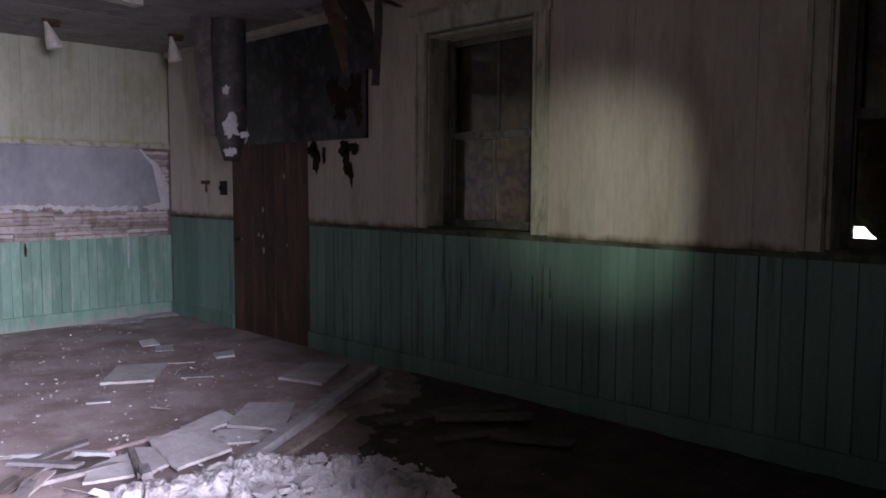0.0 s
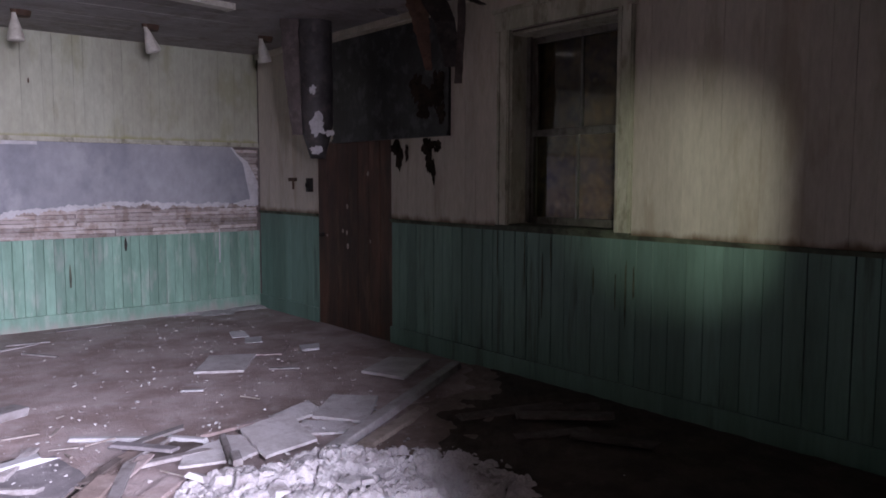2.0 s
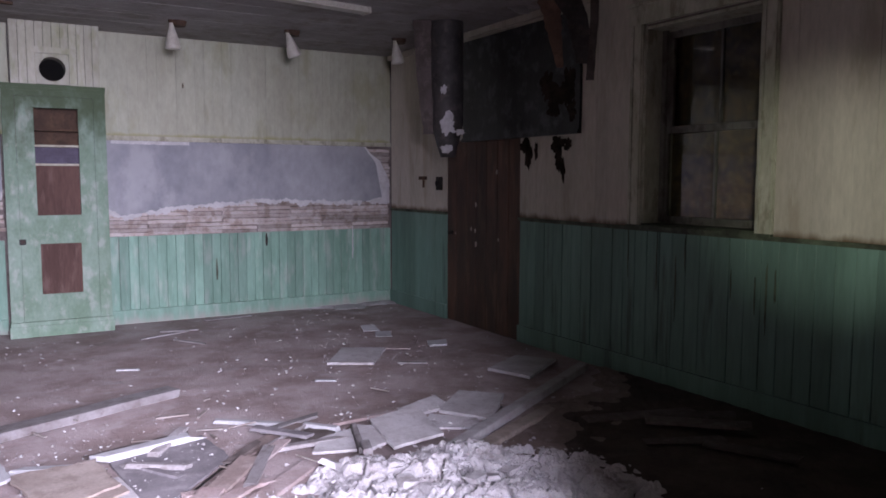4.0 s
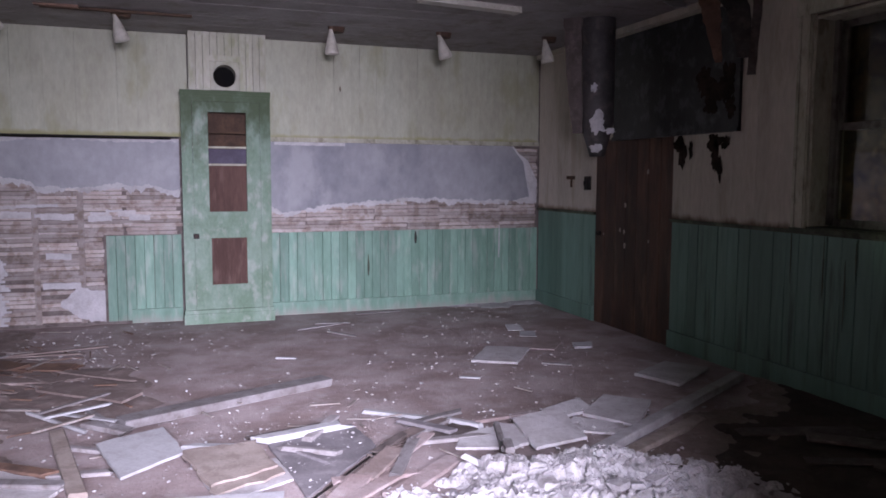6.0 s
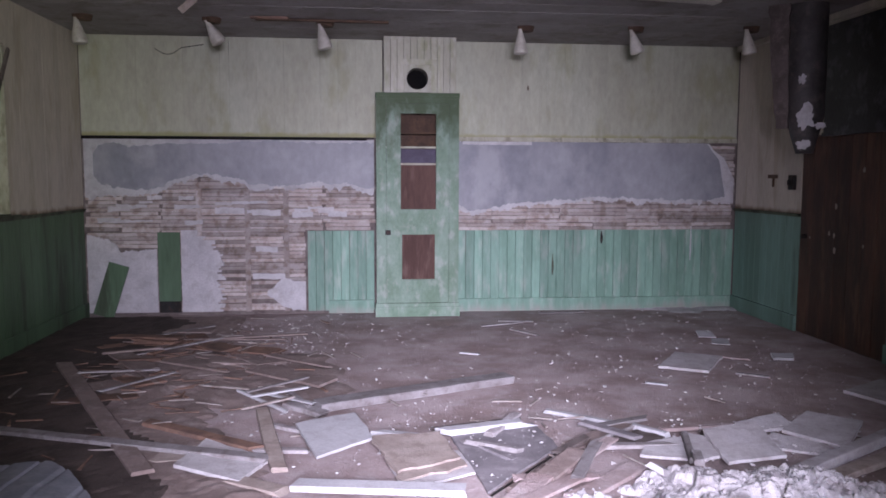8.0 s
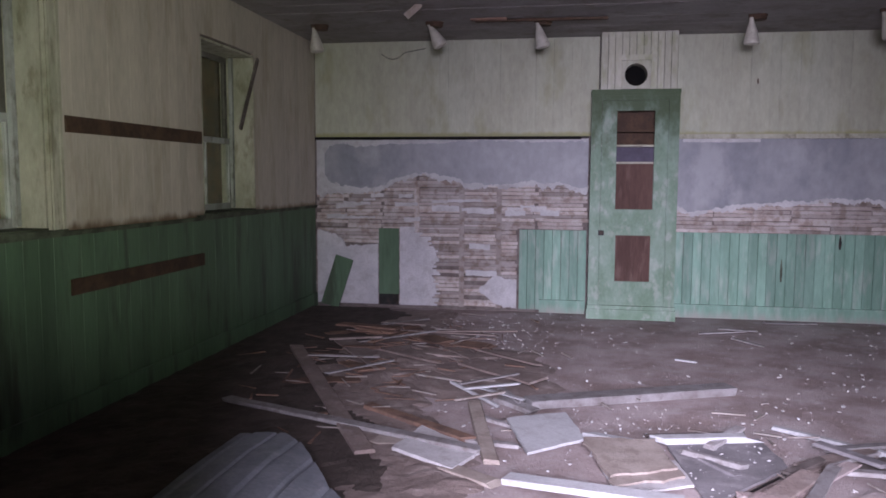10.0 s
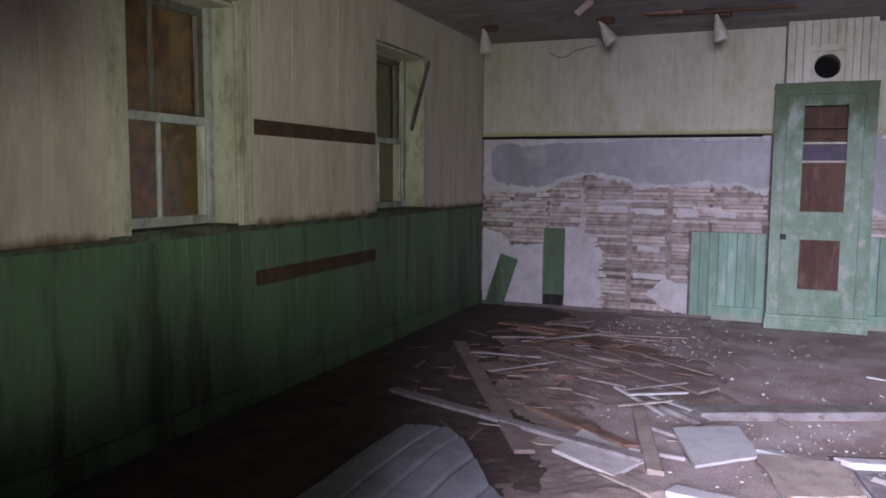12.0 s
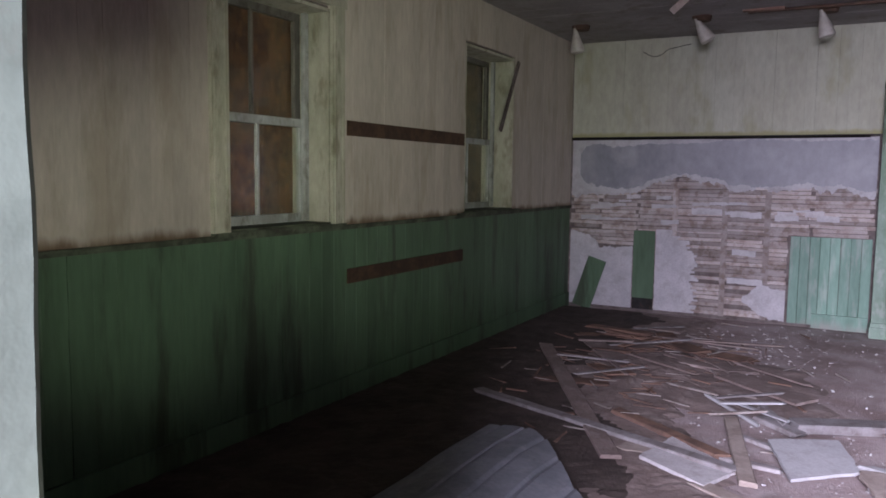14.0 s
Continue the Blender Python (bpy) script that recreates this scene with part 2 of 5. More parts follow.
def boarding(parent, place, u0, u1, z0, z1, pitch, material, holes=(), th=0.022, name="board"):
    """Upright boards from u0 to u1; place(u, z) gives a board's pose. holes: (u0, u1, z0, z1)."""
    cuts = sorted({u0, u1, *(c for h in holes for c in h[:2] if u0 < c < u1)})
    for a, b in zip(cuts, cuts[1:]):
        count = max(1, round((b - a) / pitch))
        w = (b - a) / count
        gaps = sorted((h[2], h[3]) for h in holes if h[0] <= a + 1e-6 and h[1] >= b - 1e-6)
        spans, foot = [], z0
        for lo, hi in gaps:
            if lo - foot > 0.02:
                spans.append((foot, lo))
            foot = max(foot, hi)
        if z1 - foot > 0.02:
            spans.append((foot, z1))
        for i in range(count):
            for lo, hi in spans:
                m = place(a + (i + 0.5) * w, lo) @ pose(0, rng.uniform(-0.002, 0.002) * (0.25 if material in (M_CREAM, M_SIDE) else 0.7), 0, 0, rng.uniform(-0.1, 0.1), 0 if material in (M_CREAM, M_SIDE) else rng.uniform(-0.3, 0.3))
                piece(name, board_mesh(w, hi - lo, th, 0.0006 if material is M_CREAM else 0.0012 if material is M_SIDE else 0.004 if material is M_MINT else 0.0034 if material is M_MINT_DIM else 0.0014, material), parent, m)


XL, XR, YF, YN, ZC, WT = -3.58, 3.865, 8.0, -0.60, 3.08, 0.40
far_at = lambda u, z: pose(u, YF + 0.022, z)
left_at = lambda u, z: pose(XL - 0.022, u, z, 0, 0, 90)
right_at = lambda u, z: pose(XR + 0.022, u, z, 0, 0, -90)
DADO = 1.20

# ---- the setting ----
ground = tagged(boxes("ground", M_EARTH, None, [(-150, 150, -150, 150, -0.5, -0.40)]), "bare dark earth round the schoolhouse", "ground", kind="structure")

bm = bmesh.new()
nx, ny = 128, 142
grid = [[bm.verts.new((XL - 0.05 + (XR - XL + 0.1) * i / nx, YN - 0.05 + (YF - YN + 0.1) * j / ny, 0)) for i in range(nx + 1)] for j in range(ny + 1)]
for row in grid:
    for v in row:
        v.co.z = 0.010 * noise.noise(v.co * 1.1) + 0.007 * noise.noise(v.co * 4.5) - 0.006
for j in range(ny):
    for i in range(nx):
        bm.faces.new((grid[j][i], grid[j][i + 1], grid[j + 1][i + 1], grid[j + 1][i]))
floor = tagged(part("floor", bm, M_FLOOR, None, smooth=True), "grey-brown worn floor covered in plaster dust and dirt", "floor", kind="structure")
subfloor = tagged(boxes("floor_base", M_BACK, None, [(XL - 0.3, XR + 0.3, -3.1, YF + 0.3, -0.4, -0.05)]), "rough timber base under the dusty floor", "floor", kind="structure")
# unseen dark floor, added between the daylight lamp and the doorway
baffle_floor = tagged(boxes("floor_porch", M_STRIP, None, [(-1.6, 1.0, -3.1, YN - 0.05, -0.049, -0.004)]), "unseen dark floor added in the path of the doorway daylight", "floor", kind="structure")

bm = bmesh.new()
y = -0.77
while y < YF + 0.02:
    d = rng.uniform(-0.002, 0.002)
    box(bm, XL - 0.02, XR + 0.02, y + 0.002, y + 0.108, ZC + d, ZC + 0.02 + d)
    y += 0.11
box(bm, XL - 0.3, XR + 0.3, -0.78, YF + 0.3, ZC + 0.022, ZC + 0.12)
ceiling = tagged(part("ceiling", bm, M_CEIL), "dingy grey boarded ceiling with water stains", "ceiling", kind="structure")

WINDOWS = {"left": [(2.33, 3.26, 2.585), (5.18, 6.24, 2.67)], "right": [(2.545, 3.60, 2.72), (-0.42, 0.605, 2.72)]}
WZ0 = 1.215


def side_wall(name, x0, x1, openings, label):
    rows, y = [], YN - WT
    for a, b, top in sorted(openings):
        rows += [(x0, x1, y, a, -0.05, ZC + 0.02), (x0, x1, a, b, -0.05, WZ0), (x0, x1, a, b, top, ZC + 0.02)]
        y = b
    rows.append((x0, x1, y, YF + 0.3, -0.05, ZC + 0.02))
    return tagged(boxes(name, M_BACK, None, rows), label, "wall", kind="structure")


wall_left = side_wall("wall_left", XL - WT, XL - 0.022, WINDOWS["left"], "boarded wall, stained cream above and dark green below")
wall_right = side_wall("wall_right", XR + 0.022, XR + WT, WINDOWS["right"], "boarded wall, stained cream above and dark green below")
wall_far = tagged(boxes("wall_far", M_BACK, None, [(XL - 0.022, XR + 0.022, YF + 0.022, YF + 0.3, -0.05, ZC + 0.02)]), "cream boarded wall with torn chalkboards, bare lath and mint wainscot", "wall", kind="structure")
DX0, DX1 = -0.907, 0.52
wall_near = tagged(boxes("wall_near", M_BACK, None, [(XL - 0.3, DX0, YN - WT, YN, -0.05, ZC + 0.02), (DX1, XR + 0.3, YN - WT, YN, -0.05, ZC + 0.02), (DX0, DX1, YN - WT, YN, 2.52, ZC + 0.02)]), "dark bare wall with the entrance doorway", "wall", kind="structure")
# unseen sides and roof, added to keep the daylight to the doorway
light_baffle = tagged(boxes("wall_porch", M_STRIP, None, [
    (-1.6, -1.4, -3.1, YN - WT, -0.05, 3.5), (0.8, 1.0, -3.1, YN - WT, -0.05, 3.5), (-1.6, 1.0, -3.1, YN - WT, 3.5, 3.6), (-1.4, 0.8, YN - WT, YN - WT + 0.02, ZC + 0.02, 3.5)]), "unseen dark sides and roof added to confine the doorway daylight", "wall", kind="structure")

# door lining whose chipped edge comes into view
door_frame = thing("door_frame", pose(DX0, YN, 0), "chipped white painted lining of the entrance doorway", "door frame", kind="structure")
bm = bmesh.new()
rows_z = [0.03 * k for k in range(84)]
prev = None
for z in rows_z:
    c = 0.004 * noise.noise(Vector((3, 0, z * 9))) + 0.003 * noise.noise(Vector((9, 2, z * 31))) + 0.010 * (z / 2.1 - 0.5)
    ring = [bm.verts.new(p) for p in ((0, -WT - 0.01, z), (0.022 + c, -WT - 0.01, z), (0.022 + c, 0.011, z), (0.018 + c, 0.016, z), (-0.09, 0.016, z), (-0.09, 0.0, z), (0, 0.0, z))]
    if prev:
        for i in range(7):
            j = (i + 1) % 7
            bm.faces.new((prev[i], prev[j], ring[j], ring[i]))
    prev = ring
part("jamb", bm, M_JAMB, door_frame)
boxes("jamb", M_JAMB, door_frame, [(DX1 - DX0 - 0.022, DX1 - DX0, -WT - 0.01, 0.012, 0, 2.50)])
boxes("head", M_JAMB, door_frame, [(0.0, DX1 - DX0, -WT - 0.01, 0.012, 2.50, 2.52)])

# ---- windows ----
def window(name, side, y0, y1, top, mid, cased=True, deep=0.06, label=""):
    s, x = (1, XR) if side == "right" else (-1, XL)
    w = thing(name, pose(x, (y0 + y1) / 2, WZ0), label, "window", kind="structure")
    h, z1 = (y1 - y0) / 2, top - WZ0

    def b(pname, material, rows, lab=""):
        bm = bmesh.new()
        for u0, u1, d0, d1, a, c in rows:
            box(bm, *sorted((s * d0, s * d1)), u0, u1, a, c)
        return part(pname, bm, material, w, lab)

    for a, c in ((-h - 0.13, -h), (h, h + 0.13)):
        if cased:
            b("casing", M_TRIM, [(a, c, -0.022, 0.0, 0.0, z1 + 0.02), (a + 0.012, a + 0.035, -0.031, -0.022, 0, z1 + 0.02), (c - 0.035, c - 0.012, -0.031, -0.022, 0, z1 + 0.02)])
    if cased:
        b("casing", M_TRIM, [(-h - 0.15, h + 0.15, -0.026, 0.0, z1 + 0.02, z1 + 0.16), (-h - 0.17, h + 0.17, -0.045, 0.0, z1 + 0.16, z1 + 0.19)])
    b("jamb", M_TRIM, [(-h, -h + 0.02, 0.001, 0.24 + deep, 0, z1)])
    b("jamb", M_TRIM, [(h - 0.02, h, 0.001, 0.24 + deep, 0, z1)])
    b("stop", M_SASH if side == "left" else M_SASH_DARK, [(-h + 0.02, -h + 0.06, 0.10 + deep, 0.13 + deep, 0.02, z1 - 0.02)])
    b("stop", M_SASH if side == "left" else M_SASH_DARK, [(h - 0.06, h - 0.02, 0.10 + deep, 0.13 + deep, 0.02, z1 - 0.02)])
    b("head", M_TRIM, [(-h, h, 0.001, 0.24 + deep, z1 - 0.02, z1)])
    b("window_sill", M_MOULD, [(-h - 0.13, h + 0.13, -0.034, -0.001, -0.03, 0.0), (-h, h, -0.001, 0.24 + deep, -0.025, 0.012)])
    for sash, lo, hi, d in (("lower_sash", 0.012, mid + 0.03, 0.13 + deep), ("upper_sash", mid - 0.02, z1 - 0.02, 0.17 + deep)):
        q = h - 0.022
        sa = b(sash, M_SASH if sash == "lower_sash" and side == "left" else M_SASH_DARK, [(-q, q, d, d + 0.035, lo, lo + 0.055), (-q, q, d, d + 0.035, hi - 0.05, hi), (-q, -q + 0.05, d, d + 0.035, lo + 0.055, hi - 0.05),
                              (q - 0.05, q, d, d + 0.035, lo + 0.055, hi - 0.05), (-0.008, 0.008, d + 0.004, d + 0.031, lo + 0.055, hi - 0.05)])
        for a, c in ((-q + 0.05, -0.008), (0.008, q - 0.05)):
            bm = bmesh.new()
            box(bm, *sorted((s * (d + 0.015), s * (d + 0.019))), a, c, lo + 0.055, hi - 0.05)
            p = part("pane", bm, M_GLASS, sa, "dusty glass pane")
            p.visible_shadow = False
    return w, b


GLAZED = "painted sash window boarded with plywood outside"
for n, (side, k) in enumerate((("left", 0), ("left", 1), ("right", 0), ("right", 1)), 1):
    y0, y1, top = WINDOWS[side][k]
    w, b = window(f"window_{n}", side, y0, y1, top, 0.645 if side == "left" else 0.725, cased=n != 2, deep=0.10 if n == 2 else 0.06, label=GLAZED if n != 4 else "painted sash window with a daylight gap under its boarding")
    h = (y1 - y0) / 2
    if n != 4:
        e = 0.10 if n == 2 else 0.06
        b("boarding", M_PLY if n == 1 else M_PLYDARK, [(-h, h, 0.245 + e, 0.262 + e, 0.0, top - WZ0)], "brown plywood boarding")
    else:
        b("boarding", M_PLYDARK, [(-h, h, 0.305, 0.322, 0.125, top - WZ0)], "brown plywood boarding")
        bm = bmesh.new()
        near, far = ([bm.verts.new((d, u, z)) for u, z in ((-h, 0.0), (h - 0.195, 0.0), (h - 0.16, 0.066), (h - 0.13, 0.09), (h - 0.10, 0.125), (-h, 0.125))] for d in (0.305, 0.322))
        bm.faces.new(near)
        bm.faces.new(far[::-1])
        for i in range(6):
            bm.faces.new((far[i], far[(i + 1) % 6], near[(i + 1) % 6], near[i]))
        part("boarding", bm, M_PLYDARK, w, "plywood boarding with a broken corner")
        glow = bpy.data.materials.new("daylight_distance")
        glow.use_nodes = True
        glow.node_tree.nodes["Principled BSDF"].inputs["Emission Color"].default_value = (0.92, 0.96, 1.0, 1)
        glow.node_tree.nodes["Principled BSDF"].inputs["Emission Strength"].default_value = 5.0
        tagged(boxes("backdrop", glow, None, [(XR + 3.0, XR + 3.02, -0.5, 2.6, -0.38, 2.2)]), "overexposed daylight outside the broken boarding", "backdrop", kind="structure")

brace = thing("fallen_casing", pose(XL + 0.02, 6.30, 2.65), "strip of window casing hanging across the reveal", "casing")
bm = bmesh.new()
box(bm, -0.014, 0.006, -0.019, 0.019, -0.80, 0.0, pose(0, 0, 0, -31, 0, 0))
part("strip", bm, M_DARKWOOD, brace)

# ---- far wall ----
CX0, CX1 = -0.40, 0.515
boarding(wall_far, far_at, XL, XR, 2.0, ZC, 0.098, M_CREAM, holes=[(CX0 + 0.09, CX1 - 0.03, 1.9, 3.2)])
boarding(wall_far, far_at, CX1 + 0.03, XR, 0.03, 0.945, 0.098, M_MINT, name="wainscot_board")
boarding(wall_far, far_at, -1.165, CX0 - 0.01, 0.03, 0.945, 0.093, M_MINT, name="wainscot_board")
baseboard = tagged(boxes("baseboard", M_MINT, None, [(CX1 + 0.03, XR - 0.02, YF - 0.022, YF - 0.001, 0.0, 0.13), (CX1 + 0.03, XR - 0.02, YF - 0.03, YF - 0.001, 0.13, 0.15),
    (-0.93, CX0 - 0.02, YF - 0.022, YF - 0.001, 0.0, 0.13), (-0.93, CX0 - 0.02, YF - 0.03, YF - 0.001, 0.13, 0.15)]), "scuffed mint green baseboard along the wainscot", "baseboard", kind="structure")
boxes("rail", M_TRIM, wall_far, [(CX1 + 0.03, XR, YF - 0.035, YF - 0.002, 1.965, 1.985), (CX1 + 0.03, XR, YF - 0.022, YF - 0.002, 1.985, 2.015)])
boxes("rail", M_DARK, wall_far, [(XL, CX0 - 0.01, YF - 0.010, YF + 0.01, 1.979, 1.999)], "dark rail with its moulding gone")


def ragged(points, seed, rough):
    """A function of u: straight between (u, z) points, with a torn edge."""
    def f(u):
        for (a, za), (b, zb) in zip(points, points[1:]):
            if a <= u <= b:
                z = za + (zb - za) * (u - a) / (b - a)
                break
        else:
            z = points[0][1] if u < points[0][0] else points[-1][1]
        return z + rough * (noise.noise(Vector((u * 5, seed, 0))) + 0.8 * noise.noise(Vector((u * 17, seed, 4))) + 0.5 * noise.noise(Vector((u * 60, seed, 9))))
    return f


def skin(name, material, parent, u0, u1, low, high, y0, y1, label="", step=0.012):
    """A sheet on the far wall between two torn edges, from the front y0 back to y1."""
    bm = bmesh.new()
    count = max(2, int((u1 - u0) / step))
    prev = None
    for i in range(count + 1):
        u = u0 + (u1 - u0) * i / count
        lo, hi = low(u), high(u)
        if hi - lo < 0.003:
            hi = lo + 0.003
        ring = [bm.verts.new(p) for p in ((u, y0, lo), (u, y0, hi), (u, y1, hi), (u, y1, lo))]
        if prev:
            for a in range(4):
                b = (a + 1) % 4
                bm.faces.new((prev[a], prev[b], ring[b], ring[a]))
        else:
            bm.faces.new(ring[::-1])
        prev = ring
    bm.faces.new(prev)
    return part(name, bm, material, parent, label)


flat = lambda z: (lambda u: z)
R_EDGE = [(0.54, 1.24), (0.70, 1.17), (0.85, 1.19), (1.14, 1.25), (2.16, 1.33), (3.05, 1.30), (3.45, 1.30), (3.70, 1.31), (3.86, 1.30)]
skin("chalkboard", M_BOARD, wall_far, CX1 + 0.03, 3.74, ragged(R_EDGE, 1, 0.035), ragged([(0.5, 1.962), (3.50, 1.962), (3.56, 1.88), (3.66, 1.76), (3.70, 1.55), (3.74, 1.36)], 14, 0.004), YF - 0.006, YF + 0.012, "torn blue-grey chalkboard skin")
skin("plaster", M_PLASTER, wall_far, CX1 + 0.03, 3.85, ragged([(a, z - 0.045) for a, z in R_EDGE], 2, 0.06), ragged([(0.5, 1.961), (3.53, 1.961), (3.60, 1.87), (3.72, 1.79), (3.79, 1.66), (3.85, 1.55)], 15, 0.006), YF + 0.000, YF + 0.013, "white plaster torn along its lower edge")
skin("plaster", M_PLASTER, wall_far, 0.60, 1.4, ragged([(0.6, 1.93), (1.4, 1.925)], 12, 0.010), lambda u: 1.963, YF - 0.009, YF - 0.004)
L_EDGE = [(-3.6, 1.37), (-3.38, 1.38), (-2.9, 1.40), (-2.75, 1.44), (-2.62, 1.52), (-2.3, 1.60), (-2.0, 1.55), (-1.8, 1.47), (-1.3, 1.46), (-0.99, 1.50), (-0.42, 1.43)]
skin("chalkboard", M_BOARD, wall_far, -3.47, CX0 - 0.01, ragged([(-3.47, 1.56), (-3.40, 1.47), (-3.2, 1.43)] + L_EDGE[2:], 3, 0.035), ragged([(-3.47, 1.80), (-3.40, 1.90), (-3.25, 1.93), (-3.1, 1.88), (-2.7, 1.91), (-2, 1.93), (-1.6, 1.96), (-1, 1.93), (-0.4, 1.95)], 5, 0.022), YF - 0.006, YF + 0.012, "torn blue-grey chalkboard skin")
# plaster left clinging to the laths below it
clings = random.Random(8)
for k in range(16):
    u0 = clings.uniform(-3.5, -0.9)
    z = clings.uniform(1.0, 1.36) if u0 > -2.6 else clings.uniform(0.97, 1.33)
    w, t = clings.uniform(0.12, 0.42), clings.uniform(0.012, 0.03)
    u1 = min(u0 + w, CX0 - 0.03)
    skin("plaster", M_PLASTER if k % 3 else M_DUSTY, wall_far, u0, u1, ragged([(u0, z - t), (u1, z - t * 0.5)], u0 * 3, 0.012), ragged([(u0, z + t), (u1, z + t)], u1 * 5, 0.014), YF - 0.0025 - 0.0004 * (k % 4), YF + 0.011)
skin("plaster", M_PLASTER, wall_far, XL + 0.01, CX0 - 0.01, ragged([(a, z - 0.05) for a, z in L_EDGE], 6, 0.055), lambda u: 1.972, YF + 0.0, YF + 0.013, "white plaster torn along its lower edge")
bm = bmesh.new()
z = 0.035
while z < 0.95:
    end = -2.15 - 0.02 * rng.random() - (0.30 * max(0, (z - 0.62) / 0.33) ** 2) + rng.uniform(-0.05, 0.05)
    box(bm, -2.56, end + 0.025, YF - 0.004 + rng.uniform(-0.0006, 0.0006), YF + 0.013, z, z + 0.0225)
    z += 0.0225
part("plaster", bm, M_PLASTER, wall_far, "bare white plaster patch torn along the laths")
skin("plaster", M_PLASTER, wall_far, XL + 0.01, -2.825, flat(0.035), ragged([(-3.6, 0.92), (-3.35, 0.86), (-3.2, 0.72), (-2.825, 0.74)], 8, 0.04), YF - 0.004, YF + 0.013, "bare white plaster patch")
skin("plaster", M_PLASTER, wall_far, -1.62, -1.19, ragged([(-1.62, 0.22), (-1.45, 0.08), (-1.2, 0.03)], 9, 0.04), ragged([(-1.62, 0.26), (-1.45, 0.42), (-1.2, 0.36)], 10, 0.04), YF - 0.003, YF + 0.013)
for u0, u1, z in ((-2.18, -1.86, 1.175), (-1.77, -1.46, 1.15), (-1.33, -1.10, 1.13), (-0.93, -0.72, 1.135), (-1.78, -1.42, 0.43), (-1.74, -1.5, 0.74)):
    skin("plaster", M_PLASTER, wall_far, u0, u1, ragged([(u0, z - 0.03), (u1, z - 0.03)], u0, 0.012), ragged([(u0, z + 0.035), (u1, z + 0.03)], u1, 0.012), YF - 0.004, YF + 0.013)

# laths nailed over the studs
LATHS = {}


def lath_mesh(w, material):
    key = (round(w, 1), rng.randrange(3), material.name)
    if key not in LATHS:
        bm = bmesh.new()
        count = 6
        prev = None
        for i in range(count + 1):
            u = -w / 2 + w * i / count
            e = 0.0028 * rng.uniform(-1, 1)
            ring = [bm.verts.new(p) for p in ((u, 0, -0.0182 + e), (u, 0, 0.0182 + e), (u, 0.009, 0.0182 + e), (u, 0.009, -0.0182 + e))]
            if prev:
                for a in range(4):
                    b = (a + 1) % 4
                    bm.faces.new((prev[a], prev[b], ring[b], ring[a]))
            else:
                bm.faces.new(ring[::-1])
            prev = ring
        bm.faces.new(prev)
        LATHS[key] = mesh_of("lath", bm, material)
    return LATHS[key]


def lathing(u0, u1, z0, z1, studs, keep):
    z = z0
    while z < z1:
        cuts = [u0, *[c for c in studs if u0 + 0.05 < c < u1 - 0.05], u1]
        i = 0
        while i < len(cuts) - 1:
            j = min(len(cuts) - 1, i + rng.choice((1, 1, 2)))
            a, b = cuts[i] + rng.uniform(-0.01, 0.015), cuts[j] + rng.uniform(-0.02, 0.01)
            i = j
            if rng.random() < keep:
                w = round(b - a, 1)
                piece("lath", lath_mesh(w, M_LATH), wall_far, pose((a + b) / 2, YF + rng.uniform(0.006, 0.012), z + rng.uniform(-0.003, 0.003), 0, rng.uniform(-0.8, 0.8)))
        z += 0.0425


STUDS = [-3.2, -2.78, -2.36, -1.83, -1.4, -0.98]
lathing(XL + 0.02, CX0 - 0.02, 0.97, 1.62, STUDS, 0.96)
lathing(XL + 0.02, -1.18, 0.06, 0.96, STUDS, 0.91)
lathing(3.45, XR - 0.005, 1.36, 1.95, [], 1.0)
lathing(CX1 + 0.03, XR - 0.03, 0.965, 1.32, [0.95, 1.35, 1.75, 2.15, 2.55, 2.95, 3.35], 0.95)
for u in STUDS[2:5]:
    boxes("stud", M_LATH, wall_far, [(u - 0.03, u + 0.03, YF + 0.004, YF + 0.0215, 0.03, 1.42)])

# the board left standing and the one leaning in the corner
piece("wainscot_board", board_mesh(0.245, 0.775, 0.022, 0.004, M_GREEN), wall_far, pose(-2.692, YF + 0.012, 0.16))
# no recess here: a near-black strip gives the gap its shade
boxes("skirting_gap", M_DARK, wall_far, [(-2.814, -2.574, YF - 0.002, YF + 0.012, 0.03, 0.158)], "dark strip standing for the shade where the baseboard is gone")
lean = thing("loose_board", pose(-3.40, YF - 0.07, 0.01), "dark green wainscot board leaning against the torn wall", "board")
bm = bmesh.new()
box(bm, -0.11, 0.11, -0.011, 0.011, 0, 0.60, pose(0, 0, 0, -4, 17, 0))
part("plank", bm, M_GREEN, lean)

# small marks: a bent nail, a coat peg and a drip of limewash
for u, z, w, h, mat, lab in ((1.35, 2.57, 0.016, 0.05, M_STRIP, "dark rusty nail stain"), (2.25, 0.85, 0.03, 0.13, M_DARK, "black iron peg"), (1.67, 0.53, 0.025, 0.22, M_MOULD, "dark split in the board"), (3.34, 0.76, 0.018, 0.36, M_PLASTER, "drip of white limewash")):
    bm = bmesh.new()
    for k in range(9):
        f = k / 8
        e = w * (0.3 + 0.7 * math.sin(math.pi * min(0.98, 0.15 + f * 0.85))) / 2
        d = 0.004 * noise.noise(Vector((u * 9, f * 6, 1)))
        box(bm, d - e, d + e, -0.004 - 0.0004 * k, 0.0, -h / 2 + h * f, -h / 2 + h * (f + 0.125))
    part("mark", bm, mat, wall_far, lab, False, pose(u, YF - 0.001, z))

